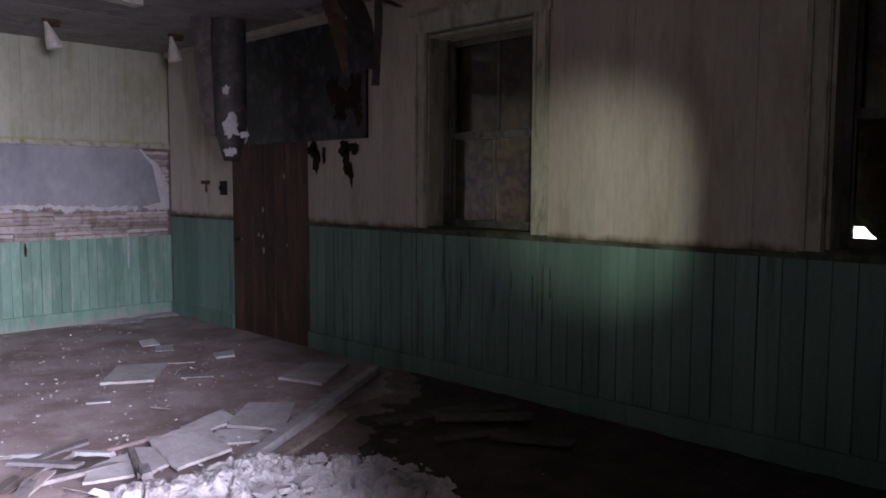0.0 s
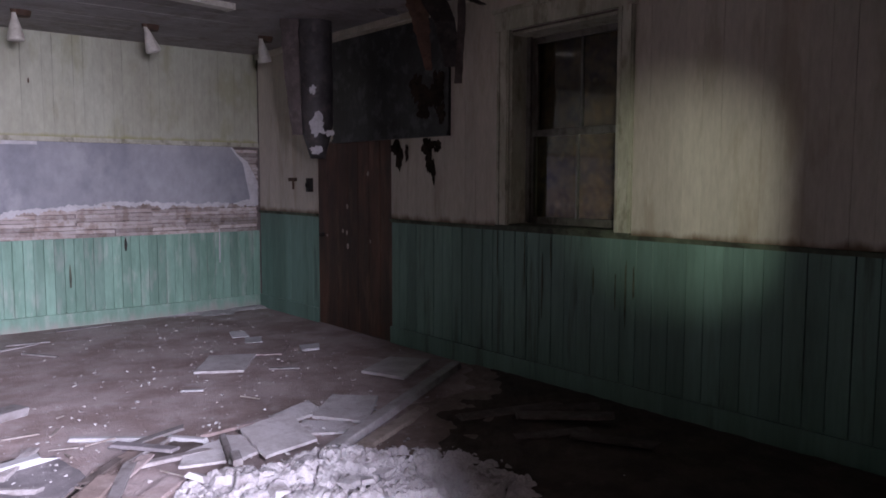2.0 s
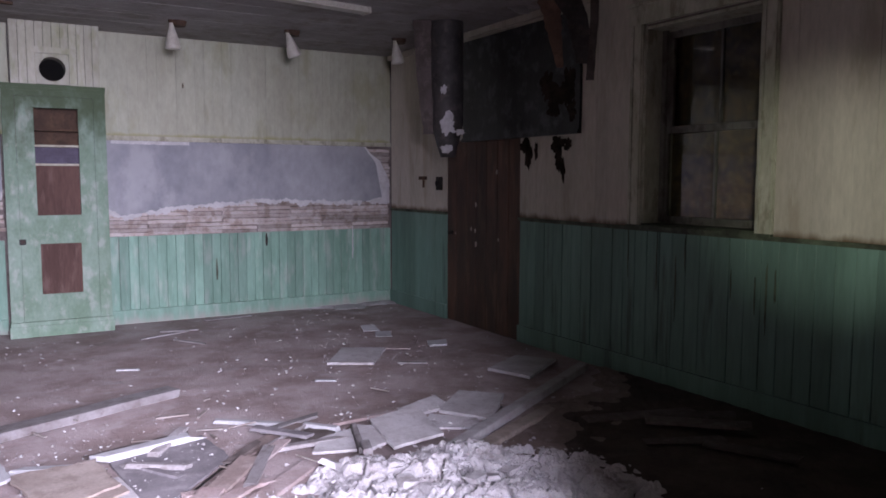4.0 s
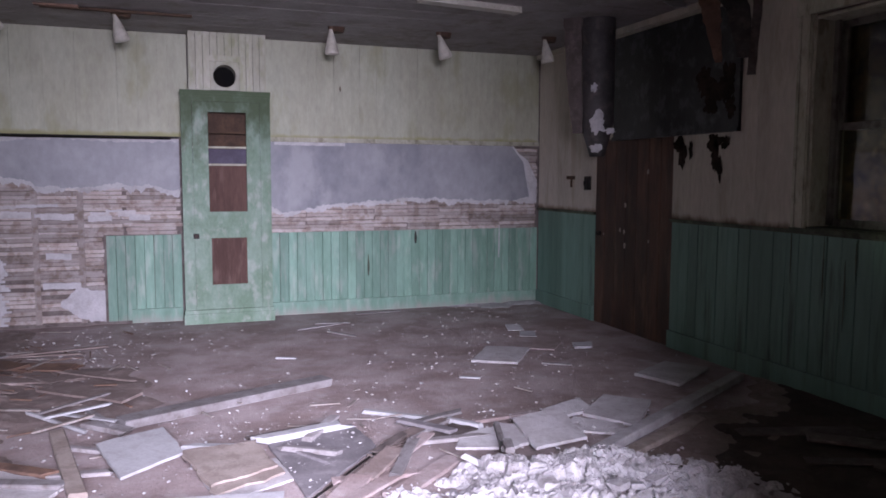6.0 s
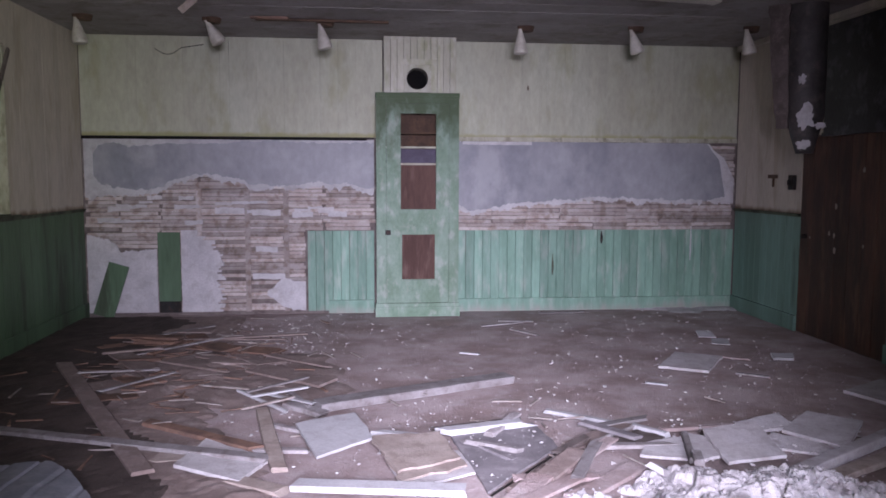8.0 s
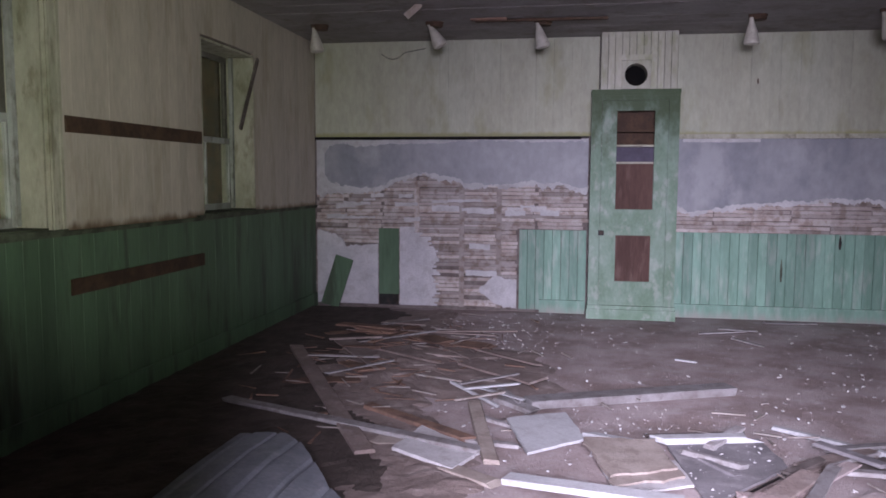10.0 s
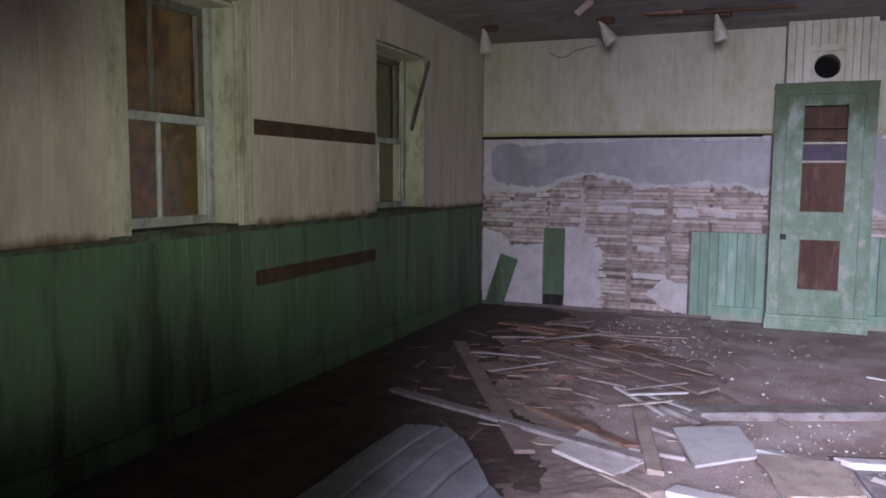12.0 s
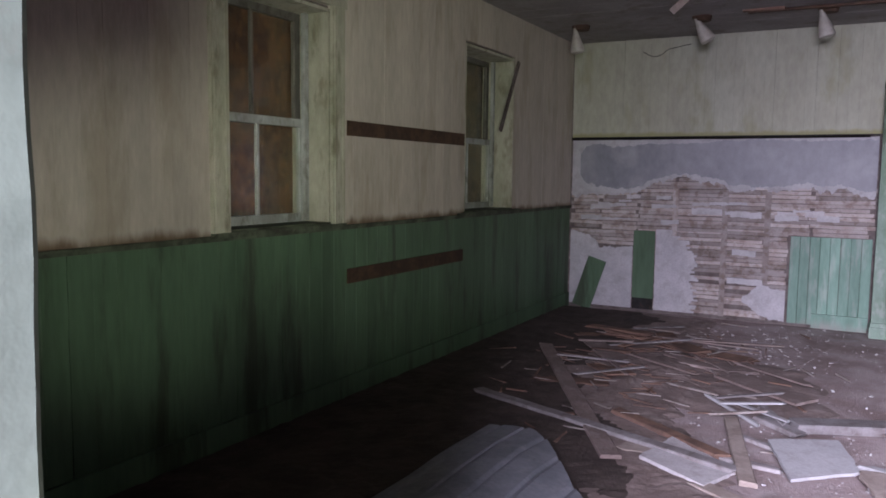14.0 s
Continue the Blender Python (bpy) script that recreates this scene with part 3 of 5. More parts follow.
# ---- cupboard and boxed flue ----
cupboard = thing("cupboard", pose(0.069, YF, 0), "tall mossy green built-in cupboard with an open glazed door", "cupboard")
W = (CX1 - CX0) / 2
F = -0.27
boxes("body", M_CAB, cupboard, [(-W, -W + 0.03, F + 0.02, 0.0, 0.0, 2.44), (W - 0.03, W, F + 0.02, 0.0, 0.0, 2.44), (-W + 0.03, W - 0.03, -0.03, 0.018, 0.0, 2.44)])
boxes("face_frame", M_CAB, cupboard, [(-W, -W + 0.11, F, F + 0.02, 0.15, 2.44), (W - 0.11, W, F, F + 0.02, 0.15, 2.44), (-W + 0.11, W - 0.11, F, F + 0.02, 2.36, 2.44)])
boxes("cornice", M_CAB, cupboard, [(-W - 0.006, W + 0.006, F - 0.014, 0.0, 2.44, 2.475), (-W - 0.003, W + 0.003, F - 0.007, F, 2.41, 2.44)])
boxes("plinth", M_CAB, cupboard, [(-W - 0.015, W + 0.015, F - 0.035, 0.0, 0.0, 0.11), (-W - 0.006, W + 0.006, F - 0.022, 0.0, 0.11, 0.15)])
dx0, dx1, px0, px1 = -W + 0.113, W - 0.113, -0.13 - 0.058, 0.262 - 0.058
us, zs = (dx0, px0, px1, dx1), (0.153, 0.405, 0.92, 1.20, 2.25, 2.357)
bm = bmesh.new()
leaf = [[[bm.verts.new((u, y, z)) for u in us] for z in zs] for y in (F - 0.004, F + 0.022)]
cells = {(c, r) for c in range(3) for r in range(5)} - {(1, 1), (1, 3)}
for c, r in cells:
    a, b = ([side[r][c], side[r][c + 1], side[r + 1][c + 1], side[r + 1][c]] for side in leaf)
    bm.faces.new(a)
    bm.faces.new(b[::-1])
    for k, beside in enumerate(((c, r - 1), (c + 1, r), (c, r + 1), (c - 1, r))):
        if beside not in cells:
            bm.faces.new((a[k], b[k], b[(k + 1) % 4], a[(k + 1) % 4]))
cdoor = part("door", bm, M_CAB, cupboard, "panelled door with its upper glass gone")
boxes("bead", M_CAB, cdoor, [(px0, px0 + 0.012, F + 0.002, F + 0.02, 0.405, 0.92), (px1 - 0.012, px1, F + 0.002, F + 0.02, 0.405, 0.92), (px0 + 0.012, px1 - 0.012, F + 0.002, F + 0.02, 0.405, 0.417)])
boxes("panel", M_RED, cdoor, [(px0, px1, F + 0.010, F + 0.018, 0.405, 0.92)], "bare reddish-brown wooden panel")
boxes("panel", M_RED, cdoor, [(px0 + 0.0, px1, F + 0.045, F + 0.055, 1.195, 1.70)], "reddish-brown boards behind the empty light")
for z in (1.70, 1.883, 2.04):
    boxes("shelf", M_TRIM if z < 2 else M_STRIP, cupboard, [(-W + 0.03, W - 0.03, F + 0.026, -0.03, z - 0.010, z + 0.010)], "pale edged shelf")
boxes("lining", M_PURPLE, cupboard, [(-W + 0.031, W - 0.031, F + 0.12, F + 0.125, 1.711, 1.872)], "purple lining paper")
boxes("lining", M_STRIP, cupboard, [(-W + 0.031, W - 0.031, -0.036, -0.031, 1.9, 2.4)])
bm = bmesh.new()
bmesh.ops.create_cone(bm, cap_ends=True, segments=14, radius1=0.018, radius2=0.024, depth=0.045, matrix=pose(-0.272 - 0.058, F - 0.026, 0.943, 90))
box(bm, -0.36, -0.30, F - 0.009, F - 0.004, 0.915, 0.97)
part("knob", bm, M_DARK, cdoor, "black iron rim lock and knob")

flue = thing("boxed_flue", pose(0.097, YF, 2.476), "cream boarded flue box with a round stovepipe hole", "chimney box")
fw, fh = 0.397, ZC - 2.478
HZ, HR = 2.63 - 2.476, 0.118
HX = 0.056 - 0.088
bm = bmesh.new()
seg = 32
ring = [bm.verts.new((HX + HR * math.cos(2 * math.pi * i / seg), -0.25, HZ + HR * math.sin(2 * math.pi * i / seg))) for i in range(seg)]
inner = [bm.verts.new((v.co.x, -0.06, v.co.z)) for v in ring]


def square(i):
    a = 2 * math.pi * i / seg
    c, s = math.cos(a), math.sin(a)
    k = max(abs(c), abs(s))
    return HX + 0.148 * c / k, HZ + 0.148 * s / k


outer = [bm.verts.new((square(i)[0], -0.25, square(i)[1])) for i in range(seg)]
for i in range(seg):
    j = (i + 1) % seg
    bm.faces.new((outer[i], outer[j], ring[j], ring[i]))
    bm.faces.new((ring[i], ring[j], inner[j], inner[i]))
part("front", bm, M_BOX, flue)
boxes("side_panel", M_BOX, flue, [(-fw, -fw + 0.02, -0.25, 0.018, 0, fh)])
boxes("side_panel", M_BOX, flue, [(fw - 0.02, fw, -0.25, 0.018, 0, fh)])
sx0, sx1, sz0, sz1 = HX - 0.148, HX + 0.148, HZ - 0.148, HZ + 0.148
for u0, u1, z0, z1 in ((-fw, sx0, 0, fh), (sx1, fw, 0, fh), (sx0, sx1, sz1, fh)):
    count = max(1, round((u1 - u0) / 0.075))
    w = (u1 - u0) / count
    for i in range(count):
        piece("board", board_mesh(w, z1 - z0, 0.014, 0.004, M_BOX), flue, pose(u0 + (i + 0.5) * w, -0.248, z0))
boxes("soot_back", M_SOOT, flue, [(-fw + 0.02, fw - 0.02, -0.055, -0.05, 0.0, fh)], "soot-black inside of the flue")
boxes("plate", M_BOX, flue, [(HX - 0.215, HX - 0.15, -0.275, -0.262, 0.02, 0.36), (HX + 0.15, HX + 0.215, -0.275, -0.262, 0.02, 0.36), (HX - 0.15, HX + 0.15, -0.275, -0.262, sz1, 0.36)], "square cream plate round the hole")

# mouldy rail under the cream boards, and a loose wire
bm = bmesh.new()
prev = None
for i in range(64):
    x = -3.59 + 3.10 * i / 63
    a, c = 1.964 + 0.004 * noise.noise(Vector((x * 4, 0, 1))), 1.990 + 0.005 * noise.noise(Vector((x * 6, 3, 1)))
    ring = [bm.verts.new(p) for p in ((x, YF - 0.001, a), (x, YF - 0.03, a), (x, YF - 0.03, c), (x, YF - 0.001, c))]
    if prev:
        for k in range(4):
            bm.faces.new((prev[k], prev[(k + 1) % 4], ring[(k + 1) % 4], ring[k]))
    else:
        bm.faces.new(ring[::-1])
    prev = ring
bm.faces.new(prev)
tagged(part("trim_rail", bm, M_SOOT), "rail black with mould under the cream boards", "trim", kind="structure")
wire = thing("loose_wire", pose(-2.777, YF - 0.012, 2.94), "thin dark wire sagging on the cream boards", "wire")
bm = bmesh.new()
prev = None
for i in range(25):
    f = i / 24
    c = Vector((0.52 * f, 0, -0.06 * math.sin(math.pi * min(1.0, f * 1.9)) + 0.052 * max(0.0, f - 0.4) / 0.6))
    ring = [bm.verts.new(c + Vector((0, 0.004 * math.cos(k * 1.5708), 0.004 * math.sin(k * 1.5708)))) for k in range(4)]
    if prev:
        for k in range(4):
            bm.faces.new((prev[k], prev[(k + 1) % 4], ring[(k + 1) % 4], ring[k]))
    prev = ring
part("strand", bm, M_DARK, wire)

# ---- side walls ----
hl = [(a, b, WZ0 - 0.02, top + 0.02) for a, b, top in WINDOWS["left"]]
hr = [(a, b, WZ0 - 0.02, top + 0.02) for a, b, top in WINDOWS["right"]]
boarding(wall_left, left_at, YN, YF - 0.03, DADO, ZC, 0.13, M_SIDE, holes=hl)
boarding(wall_left, left_at, YN, YF - 0.03, 0.0, DADO - 0.03, 0.13, M_GREEN, name="wainscot_board")
DOOR0, DOOR1 = 5.205, 6.58
boarding(wall_right, right_at, YN, YF - 0.03, DADO, ZC, 0.13, M_SIDE, holes=hr + [(DOOR0, DOOR1, 0, 1.98)])
boarding(wall_right, right_at, YN, YF - 0.03, 0.0, DADO - 0.03, 0.13, M_MINT_DIM, holes=[(DOOR0, DOOR1, -0.1, 1.98)], name="wainscot_board")
for s, x, spans in ((1, XL, [(YN, YF - 0.03)]), (-1, XR, [(YN, DOOR0), (DOOR1, YF - 0.03)])):
    bm = bmesh.new()
    bb = bmesh.new()
    for a, c in spans:
        box(bm, *sorted((x - s * 0.02, x + s * 0.018)), a, c, DADO - 0.03, DADO)
        box(bm, *sorted((x - s * 0.02, x + s * 0.028)), a, c, DADO - 0.012, DADO - 0.002)
        box(bb, *sorted((x + s * 0.001, x + s * 0.02)), a, c, 0.0, 0.16)
    tagged(part("trim_dado", bm, M_MOULD), "dark green dado moulding with mould", "trim", kind="structure")
    tagged(part("baseboard", bb, M_GREEN if s > 0 else M_MINT_DIM), "dark green baseboard stained with damp", "baseboard", kind="structure")
for z, lab in ((1.795, "dark bare wooden batten on the cream wall"), (0.80, "dark bare wooden batten on the green wainscot")):
    bm = bmesh.new()
    box(bm, XL + 0.001, XL + 0.016, 3.437, 5.145, z, z + 0.10)
    tagged(part("batten", bm, M_STRIP), lab, "batten")

# plank door in the right wall
door = thing("door_1", pose(XR, (DOOR0 + DOOR1) / 2, 0), "dark brown plank door, worn and flaking", "door", kind="structure")
dw = (DOOR1 - DOOR0) / 7
for i in range(7):
    piece("plank", board_mesh(dw, 1.96, 0.024, 0.005, M_BROWN), door, pose(0.03, -(DOOR1 - DOOR0) / 2 + (i + 0.5) * dw, 0.005, 0, 0, -90))
boxes("ledge", M_BROWN, door, [(0.031, 0.06, -0.66, 0.66, 0.3, 0.42), (0.031, 0.06, -0.66, 0.66, 1.5, 1.62)])
bm = bmesh.new()
bmesh.ops.create_cone(bm, cap_ends=True, segments=12, radius1=0.02, radius2=0.026, depth=0.05, matrix=pose(-0.02, 0.58, 0.98, 0, 90))
part("knob", bm, M_DARK, door, "black iron knob")

tagged(boxes("trim_cornice", M_SIDE, None, [(XR - 0.05, XR - 0.001, YN, YF - 0.03, ZC - 0.06, ZC - 0.002)]), "stained cream cornice strip under the ceiling", "trim", kind="structure")
panel = thing("black_panel", pose(XR - 0.002, 5.262, 1.955), "scorched black panel above the plank door", "panel")
boxes("sheet", M_BLACK, panel, [(-0.028, 0.0, -0.94, 0.94, 0.0, 1.03)])
bm = bmesh.new()
for k, (y, z, w, h) in enumerate(((-0.50, 0.42, 0.22, 0.26), (-0.66, 0.36, 0.26, 0.20), (-0.80, 0.40, 0.20, 0.30), (-0.60, 0.24, 0.18, 0.14), (-0.84, 0.22, 0.12, 0.2))):
    flake(bm, w, h, pose(-0.0285 - 0.0004 * k, y, z, 90, 0, -90), 4.4 + 3 * k, 40, 0.003)
part("burnt_patch", bm, M_CHAR, panel, "burnt-through black patches")
boxes("ledge", M_BLACK, panel, [(-0.045, -0.028, -0.94, 0.94, 0.0, 0.035)])

for k in range(7):
    bm = bmesh.new()
    q = rng.uniform(0.02, 0.045)
    flake(bm, q, q * rng.uniform(1.0, 1.7), pose(0.0035, rng.uniform(-0.55, 0.55), rng.uniform(0.6, 1.75), 90, 0, -90), k * 2.7, 14, 0.003)
    part("paint_fleck", bm, M_TAN, door, "pale fleck of old paint")

switch = thing("switch_box", pose(XR, 6.71, 1.44), "dark iron switch box beside the plank door", "switch box")
boxes("case", M_DARK, switch, [(-0.05, 0.0, -0.035, 0.035, 0, 0.15)])
boxes("lever", M_DARK, switch, [(-0.075, -0.05, -0.008, 0.008, 0.05, 0.10)])
hook = thing("coat_hook", pose(XR, 7.13, 1.465), "rusty coat hook on the cream boards", "hook")
boxes("plate", M_STRIP, hook, [(-0.014, 0.0, -0.09, 0.09, 0.09, 0.13), (-0.012, 0.0, -0.03, 0.0, 0.0, 0.09)])

# ---- ceiling things ----
def flood_lamp(x, y, tilt, turn):
    lamp = thing("flood_lamp", pose(x, y, ZC), "dusty white reflector bulb tilted under the ceiling", "lamp", "flood lamps along the ceiling")
    bm = bmesh.new()
    bmesh.ops.create_cone(bm, cap_ends=True, segments=18, radius1=0.068, radius2=0.08, depth=0.05, matrix=pose(0.07, 0.03, -0.025))
    bmesh.ops.create_cone(bm, cap_ends=True, segments=12, radius1=0.026, radius2=0.03, depth=0.03, matrix=pose(0, 0, -0.015))
    part("socket", bm, M_STRIP, lamp, "dark brown ceiling rose and socket")
    bm = bmesh.new()
    prof = ((0.019, 0.0), (0.021, -0.035), (0.027, -0.065), (0.038, -0.10), (0.052, -0.15), (0.064, -0.20), (0.070, -0.235), (0.071, -0.252), (0.064, -0.262), (0.03, -0.266))
    prev = None
    for r, z in prof:
        ring = [bm.verts.new((r * math.cos(2 * math.pi * i / 20), r * math.sin(2 * math.pi * i / 20), z)) for i in range(20)]
        if prev:
            for i in range(20):
                bm.faces.new((prev[i], prev[(i + 1) % 20], ring[(i + 1) % 20], ring[i]))
        else:
            bm.faces.new(ring)
        prev = ring
    bm.faces.new(prev[::-1])
    part("bulb", bm, M_BULB, lamp, "white reflector bulb", True, pose(0, 0, -0.012, tilt * math.sin(radians(turn)), tilt * math.cos(radians(turn)), 0))
    return lamp


for x, y, tilt, turn in ((-3.22, 6.93, -8, 0), (-2.03, 6.95, -30, 0), (-0.95, 7.0, -14, 0), (1.06, 7.03, -2, 0), (2.18, 6.95, -18, 0), (3.33, 6.8, -10, 0)):
    flood_lamp(x, y, tilt, turn)

tube = thing("fluorescent_light", pose(1.95, 5.45, ZC), "white painted fluorescent batten fixed to the ceiling", "ceiling light")
boxes("housing", M_BULB, tube, [(-0.40, 0.55, -0.06, 0.06, -0.05, 0.0)], "white metal housing")
boxes("end_cap", M_BULB, tube, [(0.55, 0.575, -0.065, 0.065, -0.055, 0.0)])
tube.matrix_basis = pose(1.9, 5.52, ZC, 0, 0, 9)

strip = thing("hanging_strip", pose(-0.93, 6.90, ZC), "brown wooden strip coming away from the ceiling", "wood strip")
bm = bmesh.new()
box(bm, -0.62, 0.66, -0.025, 0.025, -0.022, 0.0, pose(0, 0, -0.008, 0, 0.6, -2))
part("splinter", bm, M_STRIP, strip)
bm = bmesh.new()
box(bm, -0.66, -0.30, -0.06, 0.015, -0.024, 0.0, pose(0, -0.03, -0.012, 0, 2.0, -3))
part("splinter", bm, M_ORANGE, strip, "split red-brown end")
flap = thing("ceiling_flap", pose(-1.95, 6.15, ZC), "torn ceiling board hanging down", "board")
bm = bmesh.new()
box(bm, -0.03, 0.03, -0.006, 0.006, -0.17, 0.005, pose(0, 0, 0, 0, 48, 10))
part("board", bm, M_TAN, flap)

# sooty flue pipe hanging in the corner
duct = thing("hanging_flue_pipe", pose(3.40, 5.80, ZC), "sooty flue pipe hanging from the ceiling, paint peeling", "flue pipe")
bm = bmesh.new()
prev = None
for k in range(27):
    z = -1.30 * k / 26
    f = 1.0 if z > -0.95 else 1.0 - 0.55 * (-0.95 - z) / 0.35
    ring = []
    for i in range(22):
        a = 2 * math.pi * i / 22
        r = (0.165 + 0.012 * noise.noise(Vector((math.cos(a) * 1.5, math.sin(a) * 1.5, z * 4)))) * f
        ring.append(bm.verts.new((r * math.cos(a) + 0.03 * (1 - f), r * math.sin(a), z)))
    if prev:
        for i in range(22):
            bm.faces.new((prev[i], prev[(i + 1) % 22], ring[(i + 1) % 22], ring[i]))
    prev = ring
bm.faces.new(prev[::-1])
part("pipe", bm, M_DUCT, duct, "", True)


toward = Vector((-0.55 - 3.3, -0.6 - 5.85, 0)).normalized()
az = math.degrees(math.atan2(toward.x, -toward.y))
for k, (du, z, w, h) in enumerate(((0.02, -0.98, 0.15, 0.19), (-0.03, -0.66, 0.07, 0.08), (0.0, -1.22, 0.12, 0.08), (0.13, -1.06, 0.10, 0.05))):
    bm = bmesh.new()
    flake(bm, w, h, pose(0, 0, 0, 90, 0, az) @ pose(du, z, 0.172 if k < 2 else 0.13), k * 3.3)
    part("peeling_paint", bm, M_PLASTER, duct, "curl of peeling white paint")

def hanging(points, w0, w1, mat, label):
    """A torn board hanging from the first point, a place at the ceiling, through the others; w0, w1: its widths."""
    top = Vector(points[0])
    t = thing("hanging_board", pose(*top), label, "board", "boards hanging from the ceiling")
    across = Vector((0.72, -0.69, 0))
    bm = bmesh.new()
    prev = None
    path = [Vector(p) - top for p in points]
    steps = 8 * (len(path) - 1)
    for k in range(steps + 1):
        f = k / 8
        i = min(int(f), len(path) - 2)
        c = path[i].lerp(path[i + 1], f - i)
        w = (w0 + (w1 - w0) * k / steps) * (1 + 0.25 * noise.noise(Vector((k * 0.7, w0 * 40, 2))))
        side, deep = across * w / 2, Vector((0.012, 0.012, 0))
        ring = [bm.verts.new(p) for p in (c - side - deep, c + side - deep, c + side + deep, c - side + deep)]
        if prev:
            for a in range(4):
                b = (a + 1) % 4
                bm.faces.new((prev[a], prev[b], ring[b], ring[a]))
        else:
            bm.faces.new(ring[::-1])
        prev = ring
    bm.faces.new(prev)
    part("plank", bm, mat, t)


hanging([(3.54, 4.38, ZC), (3.54, 4.31, 2.80), (3.54, 4.22, 2.47)], 0.20, 0.05, M_ORANGE, "split red-brown board hanging from the ceiling")
hanging([(3.59, 3.87, ZC), (3.59, 3.87, 2.80), (3.59, 3.91, 2.34)], 0.06, 0.06, M_DARKWOOD, "narrow brown board hanging from the ceiling")
hanging([(3.59, 4.25, ZC), (3.61, 4.10, 2.85), (3.61, 4.00, 2.48)], 0.22, 0.12, M_DUCT, "dark torn ceiling lining hanging down")
hanging([(3.51, 4.15, ZC + 0.005), (3.59, 3.82, 2.99), (3.59, 3.62, 2.90)], 0.12, 0.05, M_DARKWOOD, "dark broken board hanging from the ceiling")
hanging([(3.59, 4.90, ZC), (3.59, 4.78, 3.0)], 0.16, 0.10, M_PLASTER, "white scrap of plaster hanging from the ceiling")
hanging([(3.14, 5.82, ZC), (3.16, 5.82, 2.6), (3.21, 5.82, 2.0)], 0.18, 0.11, M_DARKWOOD, "brown strip hanging beside the flue pipe")

# black mould running down below the panel
for k, (y, z, w, h) in enumerate(((5.21, 1.90, 0.17, 0.12), (5.17, 1.80, 0.12, 0.22), (5.05, 1.84, 0.06, 0.14), (4.74, 1.90, 0.20, 0.12), (4.72, 1.78, 0.10, 0.26), (4.66, 1.66, 0.06, 0.20), (4.60, 1.88, 0.10, 0.10))):
    bm = bmesh.new()
    flake(bm, w, h, pose(XR - 0.0045, y - 0.10, z - 0.018, 90, 0, -90), k * 5.1, 26, 0.003)
    part("mould_patch", bm, M_CHAR, wall_right, "black mould running down the boards")

# damp streaks down the boards under the dark window
drip = random.Random(12)
for k in range(8):
    bm = bmesh.new()
    h = drip.uniform(0.2, 0.5)
    flake(bm, drip.uniform(0.007, 0.014), h, pose(XR - 0.0055, drip.uniform(2.25, 4.0), 1.15 - h / 2 - drip.uniform(0.0, 0.25), 90, 0, -90), k * 4.3, 22, 0.003)
    part("damp_streak", bm, M_MOULD, wall_right, "dark damp streak down the boards")

# ---- rubble and litter ----
def timber(name, x0, y0, x1, y1, w, th, z, mat, label, rise=0.0, group="", cat="board", torn=0.03):
    """A board lying from one place to another, with torn ends; z is its underside, rise lifts its far end."""
    length = math.hypot(x1 - x0, y1 - y0)
    t = thing(name, pose((x0 + x1) / 2, (y0 + y1) / 2, z, 0, 0, math.degrees(math.atan2(y1 - y0, x1 - x0))), label, cat, group)
    bm = bmesh.new()
    count = 10
    prev = None
    ph = rng.uniform(0, 50)
    for i in range(count + 1):
        f = i / count
        u = (f - 0.5) * length
        e = 0.06 * w * noise.noise(Vector((u * 6, ph, 0)))
        lift = rise * f
        tear = [rng.uniform(-torn, torn) if i in (0, count) else 0 for _ in range(4)]
        ch = min(0.006, th * 0.25)
        ring = [bm.verts.new(p) for p in ((u + tear[0], -w / 2 + e, lift), (u + tear[1], -w / 2 + e, lift + th - ch), (u + tear[1], -w / 2 + e + ch, lift + th),
                (u + tear[2], w / 2 + e - ch, lift + th), (u + tear[2], w / 2 + e, lift + th - ch), (u + tear[3], w / 2 + e, lift))]
        if prev:
            for a in range(6):
                b = (a + 1) % 6
                bm.faces.new((prev[a], prev[b], ring[b], ring[a]))
        else:
            bm.faces.new(ring[::-1])
        prev = ring
    bm.faces.new(prev)
    part("plank", bm, mat, t)
    return t


